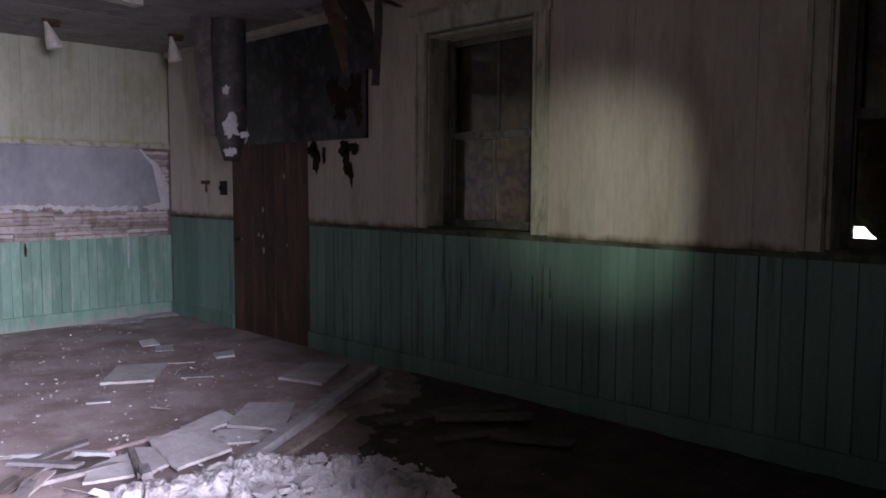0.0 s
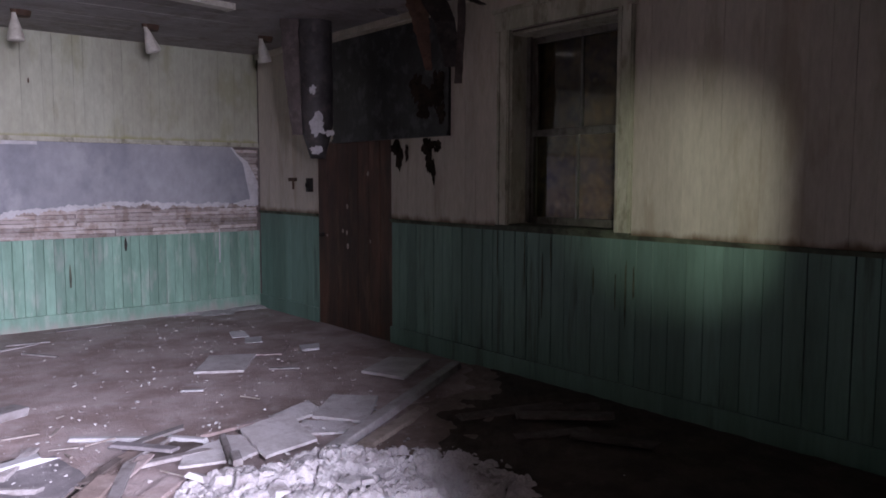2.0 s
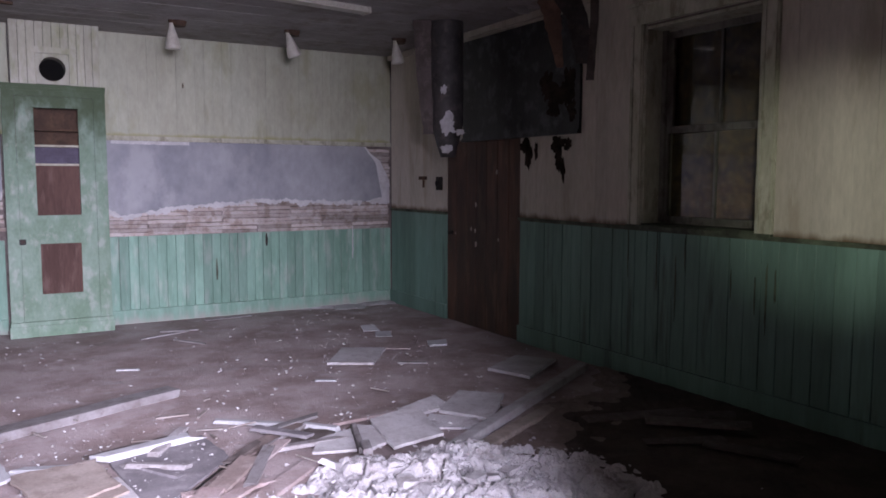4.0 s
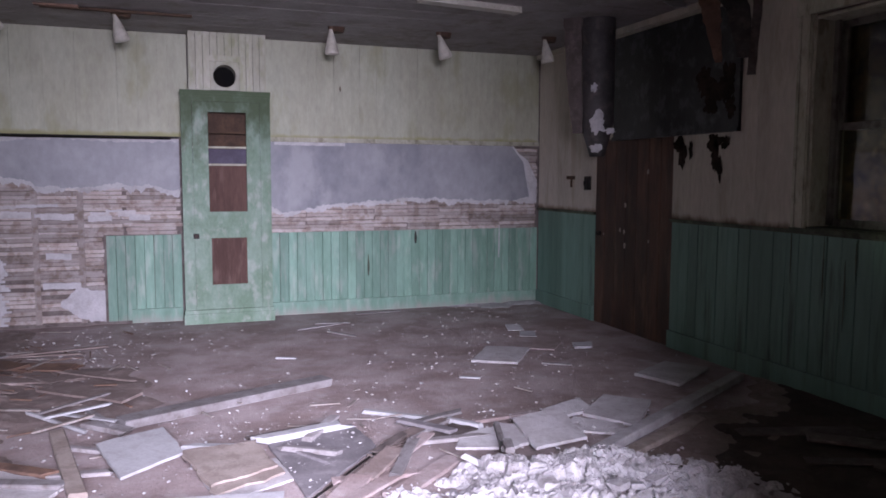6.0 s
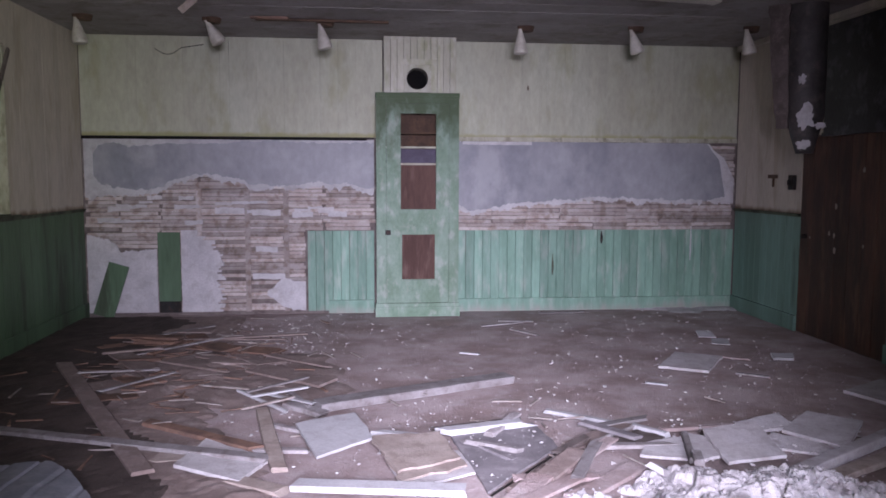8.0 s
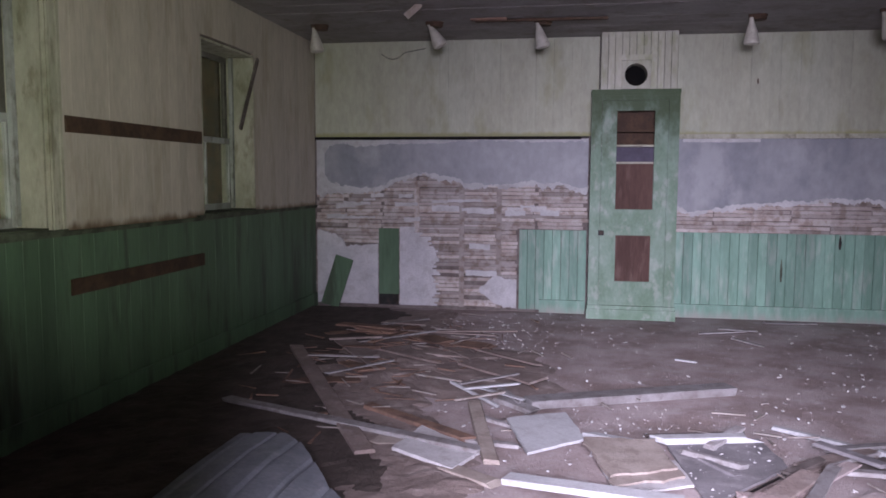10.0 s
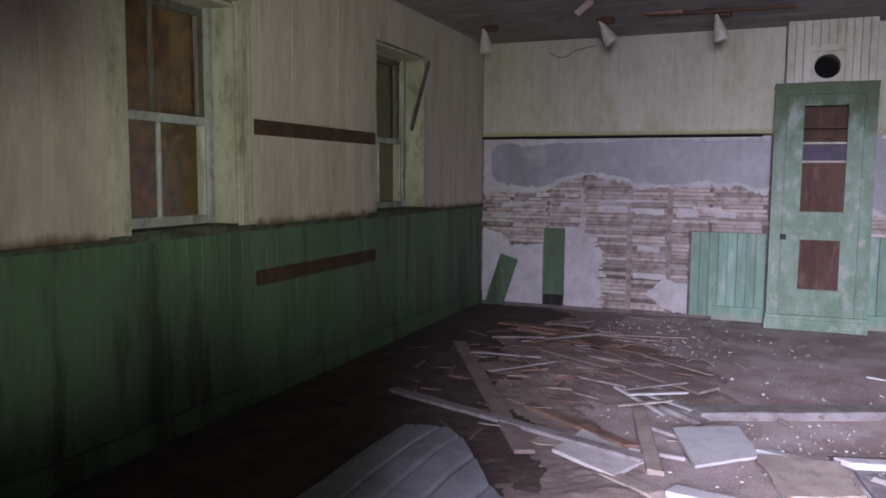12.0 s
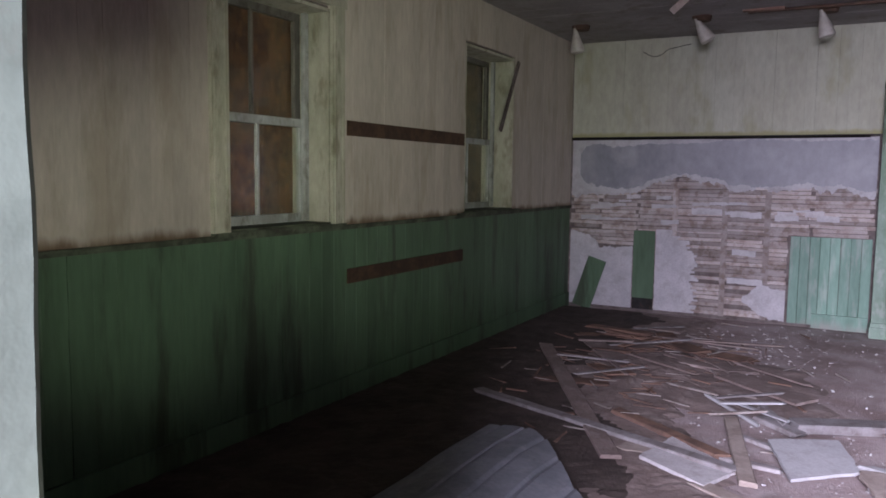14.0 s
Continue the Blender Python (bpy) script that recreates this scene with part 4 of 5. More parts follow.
def tile(name, corners, z, th, mat, label, tilt=0.0, cat="tile", group="fallen ceiling tiles"):
    """A square sheet whose four corners lie on the floor plan."""
    cx, cy = sum(c[0] for c in corners) / 4, sum(c[1] for c in corners) / 4
    t = thing(name, pose(cx, cy, z), label, cat, group)
    bm = bmesh.new()
    n = 9
    lo, hi = [], []
    for j in range(n + 1):
        for i in range(n + 1):
            u, v = i / n, j / n
            p = [(1 - u) * (1 - v) * corners[0][k] + u * (1 - v) * corners[1][k] + u * v * corners[2][k] + (1 - u) * v * corners[3][k] for k in (0, 1)]
            edge = min(u, v, 1 - u, 1 - v) < 0.01
            q = Vector((p[0] - cx, p[1] - cy, 0))
            if edge:
                q += Vector((noise.noise(Vector((p[0] * 21, p[1] * 21, 1))), noise.noise(Vector((p[0] * 21, p[1] * 21, 5))), 0)) * (0.03 if mat is M_TAN else 0.012)
            q.z = tilt * v + 0.008 * noise.noise(Vector((p[0] * 3, p[1] * 3, 8)))
            q.z = max(q.z, 0.0)
            lo.append(bm.verts.new(q))
            hi.append(bm.verts.new(q + Vector((0, 0, th))))
    for j in range(n):
        for i in range(n):
            a, b, c, d = j * (n + 1) + i, j * (n + 1) + i + 1, (j + 1) * (n + 1) + i + 1, (j + 1) * (n + 1) + i
            bm.faces.new((hi[a], hi[b], hi[c], hi[d]))
            bm.faces.new((lo[d], lo[c], lo[b], lo[a]))
    rim = [i for i in range(n)] + [k * (n + 1) + n for k in range(n)] + [n * (n + 1) + n - k for k in range(n)] + [(n - k) * (n + 1) for k in range(n)]
    for a, b in zip(rim, rim[1:] + rim[:1]):
        bm.faces.new((lo[a], lo[b], hi[b], hi[a]))
    part("sheet", bm, mat, t)
    return t


OLD = "weathered grey board lying on the dusty floor"
timber("timber_beam", -0.834, 4.30, 0.581, 4.916, 0.16, 0.055, 0.0, M_WOOD, "long squared grey timber lying on the floor", cat="timber", torn=0.01)
timber("loose_plank", -2.83, 3.98, -1.01, 3.30, 0.085, 0.022, 0.03, M_WOOD, "long pale plank propped across the broken boards", group="loose planks")
timber("loose_plank", -2.96, 5.63, -1.65, 3.17, 0.115, 0.022, 0.024, M_DIRT, "dark brown plank lying on the floor", group="loose planks")
timber("loose_plank", -1.87, 4.05, -1.12, 3.51, 0.09, 0.03, 0.01, M_ORANGE, "rotten orange-brown plank lying on the floor", group="loose planks")
timber("loose_plank", -1.18, 4.19, -0.95, 3.12, 0.085, 0.025, 0.03, M_TAN, "short tan plank lying over other boards", group="loose planks")
timber("loose_plank", -1.04, 4.40, -0.78, 4.14, 0.10, 0.03, 0.004, M_WOOD, OLD, group="loose planks")
timber("loose_plank", -1.07, 3.95, -0.67, 3.69, 0.05, 0.02, 0.004, M_WOOD, OLD, group="loose planks")
timber("loose_plank", -1.16, 3.53, -0.84, 3.49, 0.06, 0.02, 0.004, M_WOOD, OLD, group="loose planks")
timber("loose_plank", -0.86, 2.95, -0.02, 2.81, 0.11, 0.03, 0.02, M_TILE, "pale board edge lying near the doorway", group="loose planks")
timber("loose_plank", -1.22, 3.13, -0.93, 2.94, 0.10, 0.016, 0.004, M_TAN, "splintered tan board end", group="loose planks", torn=0.06)
timber("loose_plank", -0.45, 3.73, -0.10, 3.60, 0.06, 0.03, 0.01, M_TILE, "splintered pale board end", group="loose planks", torn=0.06)
timber("floor_edge_board", 1.64, 2.82, 3.66, 4.01, 0.085, 0.055, 0.004, M_DUSTY, "long board along the broken floor's edge", cat="board")
timber("floor_edge_board", 1.42, 2.60, 2.70, 3.23, 0.10, 0.03, 0.004, M_TAN, "splintered board along the broken floor's edge", cat="board", torn=0.08)
timber("loose_plank", -0.046, 3.667, 0.501, 3.81, 0.085, 0.035, 0.022, M_TILE, "pale board with a splintered end", group="loose planks", torn=0.06)
timber("loose_plank", 0.05, 3.53, 0.37, 3.315, 0.045, 0.026, 0.022, M_WOOD, "narrow pale batten lying on a grey panel", group="loose planks", torn=0.04)
timber("loose_plank", -0.08, 3.78, 0.45, 3.93, 0.08, 0.018, 0.004, M_DARKWOOD, "dark board under paler ones", group="loose planks", torn=0.05)
timber("loose_plank", 0.68, 4.11, 1.10, 3.78, 0.05, 0.022, 0.004, M_TILE, "pale lath lying on the dusty floor", group="loose planks", torn=0.015)
timber("loose_plank", 0.67, 3.40, 1.12, 3.76, 0.13, 0.024, 0.004, M_DIRT, "brown floorboard pulled up at the seam", group="loose planks", torn=0.03)
timber("loose_plank", 0.79, 3.41, 1.13, 3.66, 0.018, 0.018, 0.030, M_WOOD, "thin pale strip on a brown board", group="loose planks", torn=0.02)
timber("loose_plank", 1.14, 3.72, 1.30, 3.52, 0.05, 0.03, 0.012, M_TILE, "short pale board end", group="loose planks", torn=0.02)
timber("loose_plank", 0.81, 3.37, 1.25, 3.36, 0.06, 0.022, 0.018, M_WOOD, OLD, group="loose planks", torn=0.05)
timber("loose_plank", 1.32, 3.67, 1.80, 3.71, 0.05, 0.02, 0.004, M_FLOOR, "dusty grey batten on the floor", group="loose planks", torn=0.03)
timber("loose_plank", 1.38, 3.48, 1.25, 3.06, 0.035, 0.035, 0.030, M_WOOD, "grey short timber in the rubble", group="loose planks", torn=0.01)
timber("loose_plank", 1.20, 2.91, 1.16, 2.78, 0.05, 0.03, 0.13, M_WOOD, "grey timber end sticking out of the rubble", group="loose planks", torn=0.01)
# not a plank: black strip laid on the floor as the seam's shade
timber("loose_plank", 0.11, 2.80, 0.62, 3.40, 0.014, 0.006, 0.003, M_DARK, "black strip standing for the shade in an open floor seam", group="loose planks", torn=0.01)
timber("loose_plank", 0.24, 2.80, 0.74, 3.36, 0.14, 0.02, 0.003, M_DIRT, "brown floorboard beside an open seam", group="loose planks", torn=0.03)
timber("loose_plank", 0.48, 2.69, 0.98, 3.11, 0.12, 0.02, 0.003, M_FLOOR, "dusty floorboard half under rubble", group="loose planks", torn=0.03)
timber("loose_plank", 0.46, 3.14, 0.66, 3.04, 0.025, 0.01, 0.024, M_TAN, "tan splinter lying on a floorboard", group="loose planks", torn=0.02)
for x0, y0, x1, y1 in ((2.01, 7.81, 1.46, 7.76), (0.69, 7.04, 1.17, 7.24), (1.62, 4.75, 1.76, 4.67), (2.44, 4.96, 2.64, 4.83), (0.92, 7.33, 1.28, 7.27), (0.97, 6.86, 1.18, 6.55), (0.33, 5.86, 0.48, 5.79)):
    timber("splinter", x0, y0, x1, y1, 0.035, 0.012, 0.003, M_TILE if x0 < 2.2 and y0 < 6 else M_WOOD, "pale wooden splinter on the dusty floor", group="splinters", cat="splinter", torn=0.015)

tile("fallen_tile", [(-0.77, 3.29), (-0.46, 3.58), (-0.575, 4.01), (-0.927, 3.805)], 0.034, 0.016, M_TILE, "clean white square tile lying on boards", 0.02)
tile("fallen_tile", [(-0.35, 3.05), (0.004, 3.20), (-0.07, 3.61), (-0.477, 3.56)], 0.036, 0.012, M_TAN, "tan fibreboard sheet with a broken edge", 0.02, "fibreboard")
tile("fallen_tile", [(-0.33, 2.97), (0.035, 3.13), (-0.03, 3.45), (-0.42, 3.40)], 0.020, 0.012, M_TAN, "tan fibreboard sheet under another", 0.0, "fibreboard")
tile("fallen_tile", [(-0.31, 2.90), (0.08, 3.08), (0.02, 3.42), (-0.40, 3.32)], 0.003, 0.012, M_DUSTY, "pale fibreboard sheet at the bottom of a stack", 0.0, "fibreboard")
tile("fallen_tile", [(-1.15, 3.06), (-1.02, 3.38), (-1.43, 3.65), (-1.52, 3.25)], 0.004, 0.02, M_DUSTY, "dusty white tile half under a plank", 0.02)
tile("fallen_tile", [(1.88, 5.18), (2.22, 4.99), (2.56, 5.46), (2.21, 5.66)], 0.006, 0.02, M_DUSTY, "dusty white tile lying flat on the floor", 0.0)
tile("fallen_tile", [(2.27, 5.69), (2.77, 5.38), (3.02, 5.70), (2.58, 6.00)], 0.003, 0.01, M_FLOOR, "dirt-covered brown tile lying flat", 0.0)
tile("fallen_tile", [(2.95, 4.35), (3.09, 3.97), (3.64, 4.33), (3.43, 4.63)], 0.006, 0.022, M_DUSTY, "dusty white tile near the wall", 0.0)
tile("fallen_tile", [(0.097, 2.82), (0.60, 3.417), (0.547, 3.853), (0.003, 3.658)], 0.004, 0.014, M_PANEL, "large grey panel lying on the floor boards", 0.0, "panel")
tile("fallen_tile", [(0.89, 3.43), (1.17, 3.38), (1.27, 3.50), (1.14, 3.64)], 0.012, 0.014, M_DARKWOOD, "dark grey panel scrap between boards", 0.0, "panel")
tile("fallen_tile", [(1.42, 3.01), (1.79, 3.08), (1.86, 3.57), (1.48, 3.46)], 0.035, 0.018, M_DUSTY, "dusty white tile on the rubble", 0.03)
tile("fallen_tile", [(1.27, 3.07), (1.52, 3.18), (1.52, 3.41), (1.37, 3.48)], 0.018, 0.018, M_DUSTY, "broken white tile on the rubble", 0.02)
tile("fallen_tile", [(1.01, 3.22), (1.25, 3.13), (1.35, 3.46), (1.12, 3.39)], 0.014, 0.016, M_DUSTY, "broken white tile beside a timber", 0.01)
tile("fallen_tile", [(1.77, 3.53), (2.15, 3.64), (2.17, 3.85), (1.78, 3.67)], 0.004, 0.018, M_DUSTY, "broken white tile on the floor", 0.02)
tile("fallen_tile", [(2.03, 3.56), (2.24, 3.22), (2.61, 3.63), (2.36, 3.84)], 0.008, 0.020, M_DUSTY, "dusty white tile at the broken floor's edge", 0.02)
tile("fallen_tile", [(1.77, 3.33), (2.11, 3.13), (2.17, 3.29), (1.94, 3.51)], 0.004, 0.014, M_RUBBLE, "crumbling tile under plaster dust", 0.01)
tile("fallen_tile", [(-1.68, 3.39), (-1.23, 3.37), (-1.16, 3.53), (-1.65, 3.63)], 0.003, 0.016, M_TAN, "grey-tan board scrap on the floor", 0.0, "fibreboard")
tile("paper_scrap", [(2.73, 6.04), (2.88, 5.98), (2.94, 6.14), (2.79, 6.18)], 0.004, 0.006, M_TILE, "white paper scrap on the dusty floor", 0.02, "paper", "paper scraps")
tile("paper_scrap", [(2.73, 6.33), (2.89, 6.29), (2.91, 6.46), (2.77, 6.50)], 0.004, 0.006, M_TILE, "white paper scrap on the dusty floor", 0.03, "paper", "paper scraps")
tile("paper_scrap", [(2.97, 5.38), (3.14, 5.34), (3.20, 5.46), (3.02, 5.50)], 0.004, 0.02, M_TILE, "white plaster scrap on the dusty floor", 0.02, "paper", "paper scraps")

# bowed blue-grey sheet near the doorway
sheet = thing("ribbed_sheet", pose(-2.0, 2.2, 0), "bowed blue-grey ribbed sheet lying on the floor", "sheet")
end_at = ragged([(-2.42, 3.34), (-2.12, 3.28), (-1.98, 3.14), (-1.86, 2.97), (-1.70, 2.72), (-1.54, 2.54), (-1.38, 2.42)], 21, 0.012)
bm = bmesh.new()
nu, nv = 30, 84
rows_v = []
for j in range(nv + 1):
    v = j / nv
    x = -2.42 + 1.04 * v
    row = []
    for i in range(nu + 1):
        u = i / nu
        y = (end_at(x) - 0.07) * (1 - u) + 1.0 * u
        rib = 0.014 * max(0.0, 1 - abs(((v * 6.2) % 1) - 0.5) * 10)
        z = 0.035 + 0.11 * math.sin(math.pi * min(1.0, 0.12 + v * 0.95)) * (1 - 0.35 * max(0, 1 - u * 6)) - rib + 0.01 * noise.noise(Vector((x * 3, y * 3, 3)))
        row.append(bm.verts.new((x + 2.0, y - 2.2, max(z, 0.008))))
    rows_v.append(row)
for j in range(nv):
    for i in range(nu):
        bm.faces.new((rows_v[j][i], rows_v[j][i + 1], rows_v[j + 1][i + 1], rows_v[j + 1][i]))
low = [[bm.verts.new((w.co.x, w.co.y, 0.001)) for w in row] for row in (rows_v[0], rows_v[-1])]
for top, bot, flip in ((rows_v[0], low[0], 1), (rows_v[-1], low[1], 0)):
    for i in range(nu):
        bm.faces.new((top[i], bot[i], bot[i + 1], top[i + 1]))
edge = [bm.verts.new((row[0].co.x, row[0].co.y - 0.02, 0.001)) for row in rows_v]
for j in range(nv):
    bm.faces.new((rows_v[j][0], rows_v[j + 1][0], edge[j + 1], edge[j]))
part("panel", bm, M_SHEET, sheet)


# loose laths, strewn in the corner
def strewn(count, x0, x1, y0, y1, lengths, widths, mats, name, label, group, lean=-0.45):
    for _ in range(count):
        x, y, a = rng.uniform(x0, x1), rng.uniform(y0, y1), rng.gauss(lean, 0.5)
        length = rng.uniform(*lengths)
        dx, dy = 0.5 * length * math.cos(a), 0.5 * length * math.sin(a)
        timber(name, max(XL + 0.05, x - dx), y - dy, x + dx, min(YF - 0.08, y + dy), rng.uniform(*widths), rng.uniform(0.008, 0.02), rng.uniform(0.003, 0.05), rng.choice(mats), label, rng.uniform(-0.01, 0.04), group, "lath", 0.03)


strewn(10, -2.7, -1.0, 4.5, 6.9, (0.35, 1.0), (0.03, 0.06), (M_DIRT, M_ORANGE, M_DIRT), "loose_lath", "broken wall lath lying among debris", "loose laths")
strewn(18, -2.8, -0.9, 4.4, 6.8, (0.35, 0.9), (0.10, 0.24), (M_ORANGE, M_DIRT, M_ORANGE, M_DIRT), "broken_board", "broken brown floorboard among debris", "broken boards")
strewn(3, -1.35, -0.75, 4.25, 4.75, (0.4, 0.7), (0.025, 0.04), (M_TILE, M_WOOD), "loose_lath", "pale wall lath lying in a bundle", "loose laths")

for x0, y0, x1, y1, mat in ((-2.38, 4.70, -1.95, 5.14, M_WOOD), (-1.69, 4.81, -1.33, 4.61, M_LATH), (-1.33, 4.61, -0.94, 4.89, M_WOOD), (-1.28, 4.49, -0.91, 4.62, M_TILE), (-1.31, 4.20, -0.98, 4.39, M_LATH), (-2.57, 6.56, -2.02, 6.97, M_WOOD), (-2.43, 5.85, -1.84, 6.36, M_WOOD), (-2.33, 5.68, -1.57, 5.11, M_DIRT), (-2.71, 5.26, -2.11, 5.22, M_WOOD)):
    timber("loose_lath", x0, y0, x1, y1, 0.032, 0.012, 0.045, mat, "pale broken wall lath on the brown debris", 0.02, "loose laths", "lath", 0.03)
strewn(6, 0.22, 0.95, 2.75, 3.45, (0.25, 0.6), (0.05, 0.13), (M_WOOD, M_FLOOR, M_DIRT, M_WOOD), "broken_board", "broken grey floorboard beside the rubble", "broken boards", 0.5)
strewn(5, 0.1, 1.2, 3.3, 3.85, (0.2, 0.5), (0.03, 0.07), (M_WOOD, M_PANEL, M_DARKWOOD), "broken_board", "short broken board on the floor panels", "broken boards", 0.2)
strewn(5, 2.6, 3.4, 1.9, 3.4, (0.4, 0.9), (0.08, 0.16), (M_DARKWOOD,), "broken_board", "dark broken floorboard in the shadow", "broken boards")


G = (1 + 5 ** 0.5) / 2
ICO_V = [Vector(v).normalized() for v in ((-1, G, 0), (1, G, 0), (-1, -G, 0), (1, -G, 0), (0, -1, G), (0, 1, G), (0, -1, -G), (0, 1, -G), (G, 0, -1), (G, 0, 1), (-G, 0, -1), (-G, 0, 1))]
ICO_F = ((0, 11, 5), (0, 5, 1), (0, 1, 7), (0, 7, 10), (0, 10, 11), (1, 5, 9), (5, 11, 4), (11, 10, 2), (10, 7, 6), (7, 1, 8), (3, 9, 4), (3, 4, 2), (3, 2, 6), (3, 6, 8), (3, 8, 9), (4, 9, 5), (2, 4, 11), (6, 2, 10), (8, 6, 7), (9, 8, 1))


def chunk(bm, x, y, z, s, flatness):
    """A broken lump: an uneven twenty-faced stone."""
    m = pose(x, y, z, rng.uniform(-20, 20), rng.uniform(-20, 20), rng.uniform(0, 360))
    sx, sy = s * rng.uniform(0.8, 1.3), s * rng.uniform(0.5, 1.0)
    v = []
    for c in ICO_V:
        r = rng.uniform(0.45, 1.4)
        v.append(bm.verts.new(m @ Vector((c.x * sx * r, c.y * sy * r, c.z * s * flatness * r))))
    for f in ICO_F:
        bm.faces.new([v[i] for i in f])


def pile_height(x, y):
    a = ((x - 1.42) / 1.08) ** 2 + ((y - 2.22) / 0.90) ** 2
    a += 0.32 * noise.noise(Vector((x * 2.4, y * 2.4, 12))) + 0.10 * noise.noise(Vector((x * 7, y * 7, 15)))
    return max(0.0, 0.125 * (1 - a)) + 0.03 * max(0, noise.noise(Vector((x * 3, y * 3, 2))))


bm = bmesh.new()
n1, n2 = 300, 240
g = []
for j in range(n2 + 1):
    row = []
    for i in range(n1 + 1):
        x, y = 0.1 + 2.9 * i / n1, 1.2 + 2.3 * j / n2
        h = pile_height(x, y)
        h -= 0.012 + 0.035 * (1 - min(1.0, h / 0.05))
        wx, wy = x + 0.05 * noise.noise(Vector((x * 7, y * 7, 9))), y + 0.05 * noise.noise(Vector((x * 7, y * 7, 6)))
        d = noise.voronoi(Vector((wx * 11, wy * 11, 0)))[0]
        e = noise.voronoi(Vector((wx * 24, wy * 24, 4)))[0]
        clod = min(1.0, 3.0 * (d[1] - d[0]))
        slab = noise.voronoi(Vector((wx * 3.2, wy * 4.4, 7)))[0]
        crack = min(1.0, 9.0 * (slab[1] - slab[0]))
        h += 0.024 * noise.noise(Vector((x * 6, y * 6, 0))) + 0.020 * clod + 0.055 * crack - 0.060 + 0.010 * min(1.0, 2.5 * (e[1] - e[0])) + 0.005 * noise.noise(Vector((x * 45, y * 45, 1)))
        row.append(bm.verts.new((x, y, max(h, -0.03))))
    g.append(row)
for j in range(n2):
    for i in range(n1):
        bm.faces.new((g[j][i], g[j][i + 1], g[j + 1][i + 1], g[j + 1][i]))
for _ in range(700):
    x, y = rng.gauss(1.45, 0.6), rng.gauss(2.35, 0.45)
    h = pile_height(x, y)
    if x > 3.4 or y < 0.6 or (h < 0.01 and rng.random() < 0.7):
        continue
    s = rng.choice((0.004, 0.005, 0.007, 0.009, 0.013)) * rng.uniform(0.7, 1.2)
    chunk(bm, x, y, h + 0.002, s, rng.uniform(0.3, 0.8))
for _ in range(7):
    x, y = rng.gauss(1.45, 0.5), rng.gauss(2.4, 0.42)
    h = pile_height(x, y)
    if h < 0.005 or y < 0.8:
        continue
    q = rng.uniform(0.03, 0.075)
    m = pose(x, y, h + 0.012, rng.uniform(-22, 22), rng.uniform(-22, 22), rng.uniform(0, 360))
    for w in box(bm, -q, q, -q * rng.uniform(0.5, 1), q * rng.uniform(0.5, 1), -0.014, 0.014):
        w.co = m @ (w.co + Vector((rng.uniform(-1, 1), rng.uniform(-1, 1), 0.15 * rng.uniform(-1, 1))) * q * 0.4)
rubble = tagged(part("rubble_pile", bm, M_RUBBLE), "heap of crumbled white-grey plaster rubble on the floor", "rubble", kind="stuff")

bm = bmesh.new()
for _ in range(1300):
    x, y = rng.uniform(XL + 0.1, XR - 0.1), YF - 0.1 - 7.0 * rng.random() ** 1.2
    s = rng.choice((0.003, 0.004, 0.006, 0.008, 0.013)) * rng.uniform(0.7, 1.3)
    chunk(bm, x, y, 0.004 + s * 0.2, s, 0.3)
for _ in range(420):
    x, y = rng.gauss(-1.45, 0.5), rng.gauss(6.6, 0.6)
    s = rng.choice((0.004, 0.006, 0.009, 0.015)) * rng.uniform(0.7, 1.3)
    if XL + 0.1 < x and y < YF - 0.1:
        chunk(bm, x, y, 0.004 + s * 0.25, s, 0.35)
for _ in range(520):
    x, y = rng.gauss(0.0, 0.9), rng.gauss(3.7, 0.5)
    s = rng.choice((0.003, 0.004, 0.006, 0.009, 0.012)) * rng.uniform(0.7, 1.2)
    chunk(bm, x, y, 0.003 + s * 0.2 + (0.02 if 0.05 < x < 0.55 and y < 3.8 else 0.0), s, 0.4)
for _ in range(260):
    x, y = rng.uniform(1.35, 2.5), rng.gauss(3.45, 0.18)
    s = rng.choice((0.004, 0.006, 0.009, 0.013)) * rng.uniform(0.7, 1.2)
    chunk(bm, x, y, 0.022 + s * 0.2, s, 0.45)
for _ in range(220):
    x, y = rng.gauss(2.4, 0.6), rng.gauss(5.4, 0.8)
    s = rng.choice((0.005, 0.008, 0.014)) * rng.uniform(0.7, 1.3)
    if x < XR - 0.1:
        chunk(bm, x, y, 0.004 + s * 0.25, s, 0.35)
for mat, count, name, label in ((M_ORANGE, 120, "wood_splinters", "brown rotten wood splinters heaped on the floor"), (M_LATH, 70, "lath_splinters", "pale lath splinters scattered over the floor")):
    sb = bmesh.new()
    for _ in range(count):
        if mat is M_ORANGE or rng.random() < 0.8:
            x, y = rng.gauss(-1.95, 0.5), rng.gauss(5.5, 0.8)
        else:
            x, y = rng.gauss(0.5, 0.8), rng.gauss(4.0, 0.6)
        if XL + 0.2 < x and y < YF - 0.2:
            w = rng.uniform(0.003, 0.014)
            v = box(sb, -rng.uniform(0.03, 0.14), rng.uniform(0.03, 0.14), -w, w, -0.004, 0.004)
            m = pose(x, y, rng.uniform(0.008, 0.045), rng.uniform(-8, 8), rng.uniform(-6, 6), rng.gauss(-25, 45))
            for k in (0, 3, 4, 7):
                v[k].co.y *= rng.uniform(0.1, 0.9)
            for k in v:
                k.co = m @ k.co
    tagged(part(name, sb, mat), label, "splinters", kind="stuff")
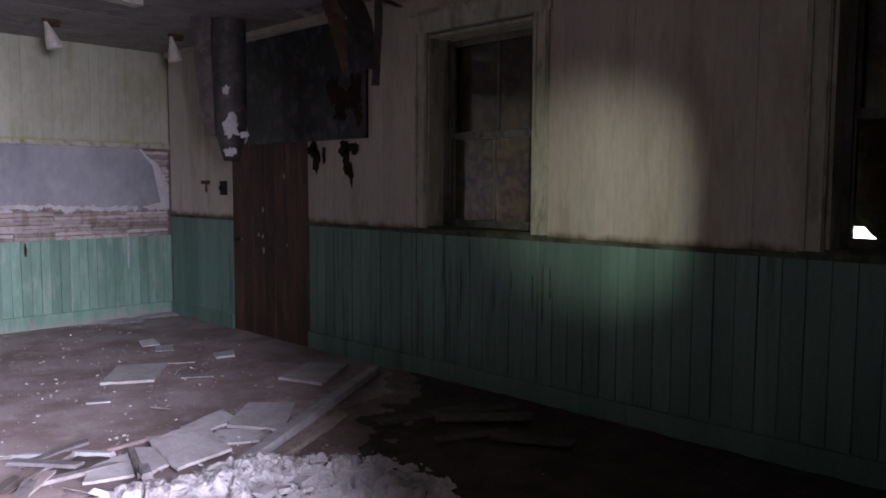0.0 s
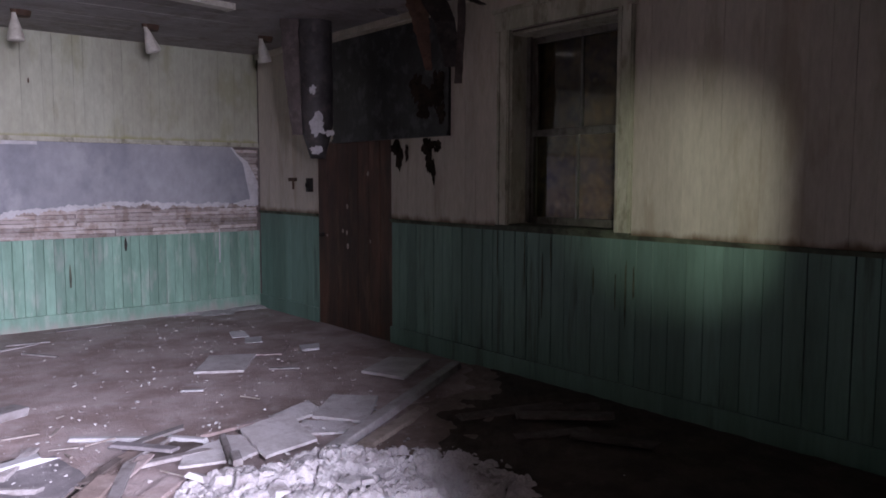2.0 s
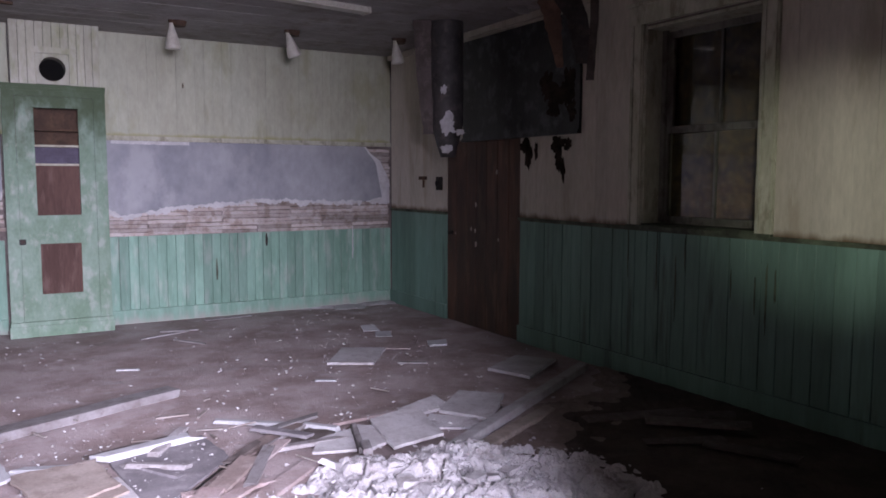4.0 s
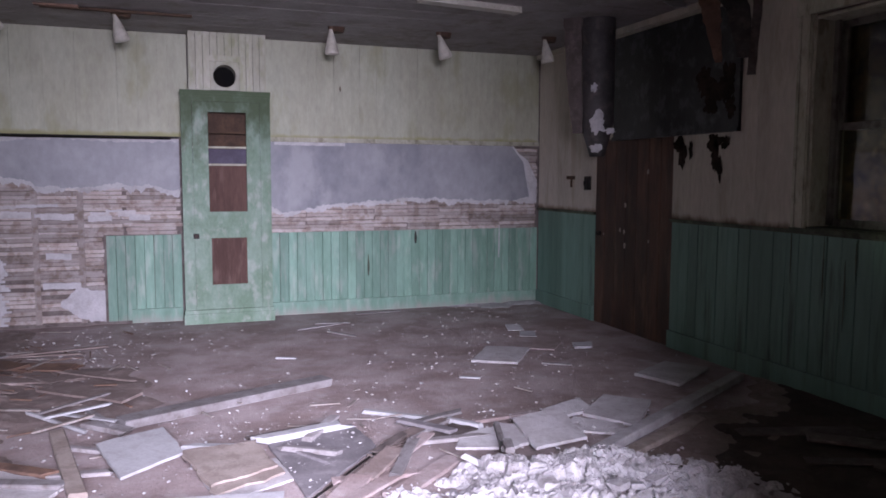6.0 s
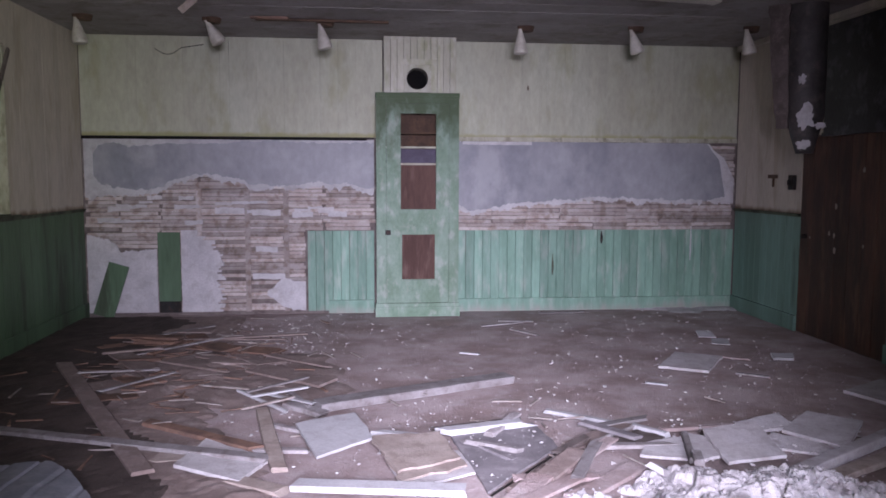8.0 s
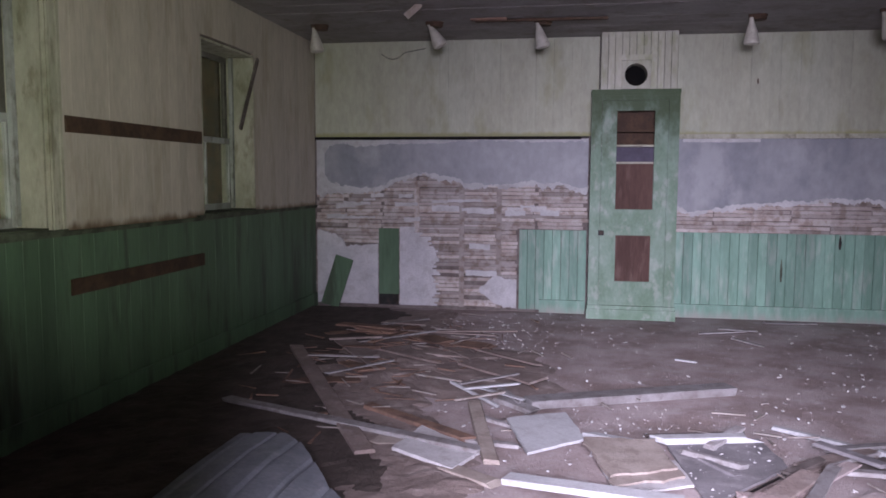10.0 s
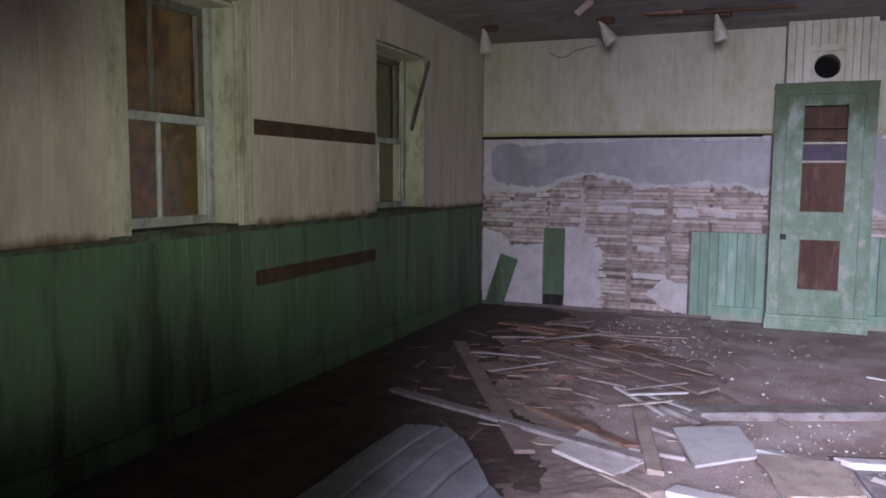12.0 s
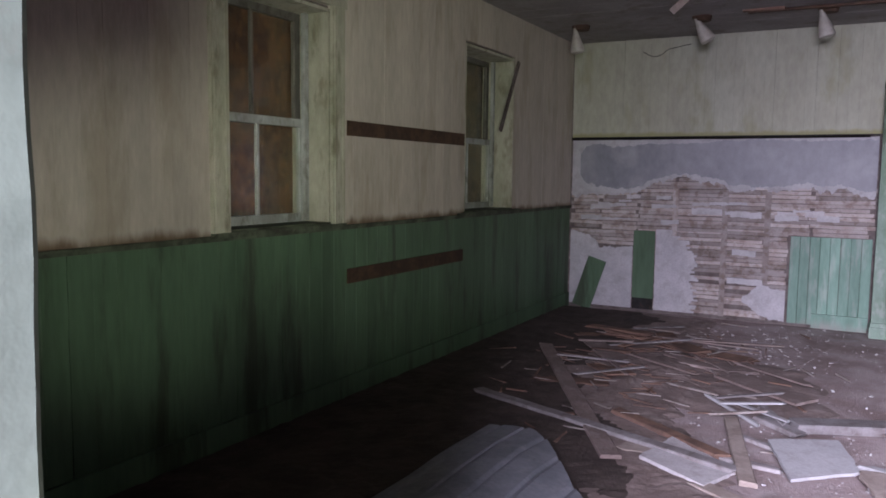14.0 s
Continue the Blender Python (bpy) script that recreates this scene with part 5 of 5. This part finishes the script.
def dirt_sheet(name, x0, x1, y0, y1, margin, label, material=None, drop=0.0):
    """Loose dark dirt lying over the floor where margin(x, y) is above 0; it thins out to nothing at its ragged edge."""
    mb = bmesh.new()
    c, r = int((x1 - x0) / 0.05), int((y1 - y0) / 0.05)
    net = []
    for j in range(r + 1):
        row = []
        for i in range(c + 1):
            x, y = x0 + (x1 - x0) * i / c, y0 + (y1 - y0) * j / r
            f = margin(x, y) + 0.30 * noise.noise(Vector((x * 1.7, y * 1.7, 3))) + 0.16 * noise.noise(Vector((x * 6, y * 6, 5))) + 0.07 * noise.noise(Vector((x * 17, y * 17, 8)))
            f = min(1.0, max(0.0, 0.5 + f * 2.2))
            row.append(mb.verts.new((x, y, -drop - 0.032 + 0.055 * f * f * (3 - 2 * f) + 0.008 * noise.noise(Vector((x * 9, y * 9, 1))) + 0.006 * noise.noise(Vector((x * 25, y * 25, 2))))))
        net.append(row)
    for j in range(r):
        for i in range(c):
            mb.faces.new((net[j][i], net[j][i + 1], net[j + 1][i + 1], net[j + 1][i]))
    tagged(part(name, mb, material or M_DIM_DIRT), label, "dirt", kind="stuff")


# brown dirt, laid wider as a softer step into the darker sheets
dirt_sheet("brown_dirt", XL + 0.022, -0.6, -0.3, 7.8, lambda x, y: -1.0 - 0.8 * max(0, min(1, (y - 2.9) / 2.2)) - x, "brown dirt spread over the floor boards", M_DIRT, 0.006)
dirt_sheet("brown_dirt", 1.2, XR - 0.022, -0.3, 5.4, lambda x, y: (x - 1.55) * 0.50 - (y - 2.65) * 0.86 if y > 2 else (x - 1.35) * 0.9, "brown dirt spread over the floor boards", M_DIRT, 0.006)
# dirt along both sides, extended so its dark colour adds to the shade
dirt_sheet("dark_dirt", XL + 0.022, -0.95, -0.3, 7.8, lambda x, y: -1.38 - 0.95 * max(0, min(1, (y - 2.9) / 2.2)) - x, "dark damp dirt along the green wall, spread to deepen its shade")
dirt_sheet("dark_dirt", 1.3, XR - 0.022, -0.3, 4.9, lambda x, y: (x - 1.95) * 0.50 - (y - 2.55) * 0.86 if y > 2 else (x - 1.75) * 0.9, "dark damp dirt where the floor has rotted, spread to deepen its shade")
# out of view: added so the floor by the door bounces less light
dirt_sheet("dark_dirt", -2.0, 2.2, -0.55, 2.3, lambda x, y: 1.55 - y, "unseen dark sheet inside the doorway, added to cut bounced light", M_DIM_DIRT, -0.004)
dirt_sheet("plaster_dust", 2.0, XR - 0.024, 7.1, YF - 0.032, lambda x, y: (y - 7.86) * 1.6 + (x - 3.3) * 0.35, "pale plaster dust drifted against the wainscot", M_DUSTY, 0.0)
db = bmesh.new()
prev = None
rings = 26
for i in range(rings + 1):
    f = i / rings
    row = []
    for k in range(72):
        a = 2 * math.pi * k / 72
        x, y = -1.85 + 1.25 * f * math.cos(a) * (1 + 0.45 * noise.noise(Vector((math.cos(a) * 3, math.sin(a) * 3, 1)))), 5.25 + 1.15 * f * math.sin(a) * (1 + 0.45 * noise.noise(Vector((math.cos(a) * 3, math.sin(a) * 3, 6))))
        h = 0.055 * (1 - f * f) * (0.6 + 0.8 * noise.noise(Vector((x * 3, y * 3, 2)))) + 0.016 * noise.noise(Vector((x * 12, y * 12, 5))) * (1 - f) - 0.012 * f
        row.append(db.verts.new((x, y, max(h, -0.02))))
    if prev:
        for k in range(72):
            db.faces.new((prev[k], prev[(k + 1) % 72], row[(k + 1) % 72], row[k]))
    prev = row
tagged(part("dirt_heap", db, M_DIRT), "low brown heap of rotten wood dust and dirt", "dirt", kind="stuff")
crumbs = tagged(part("plaster_crumbs", bm, M_DUSTY), "white plaster crumbs scattered over the floor", "crumbs", kind="stuff")
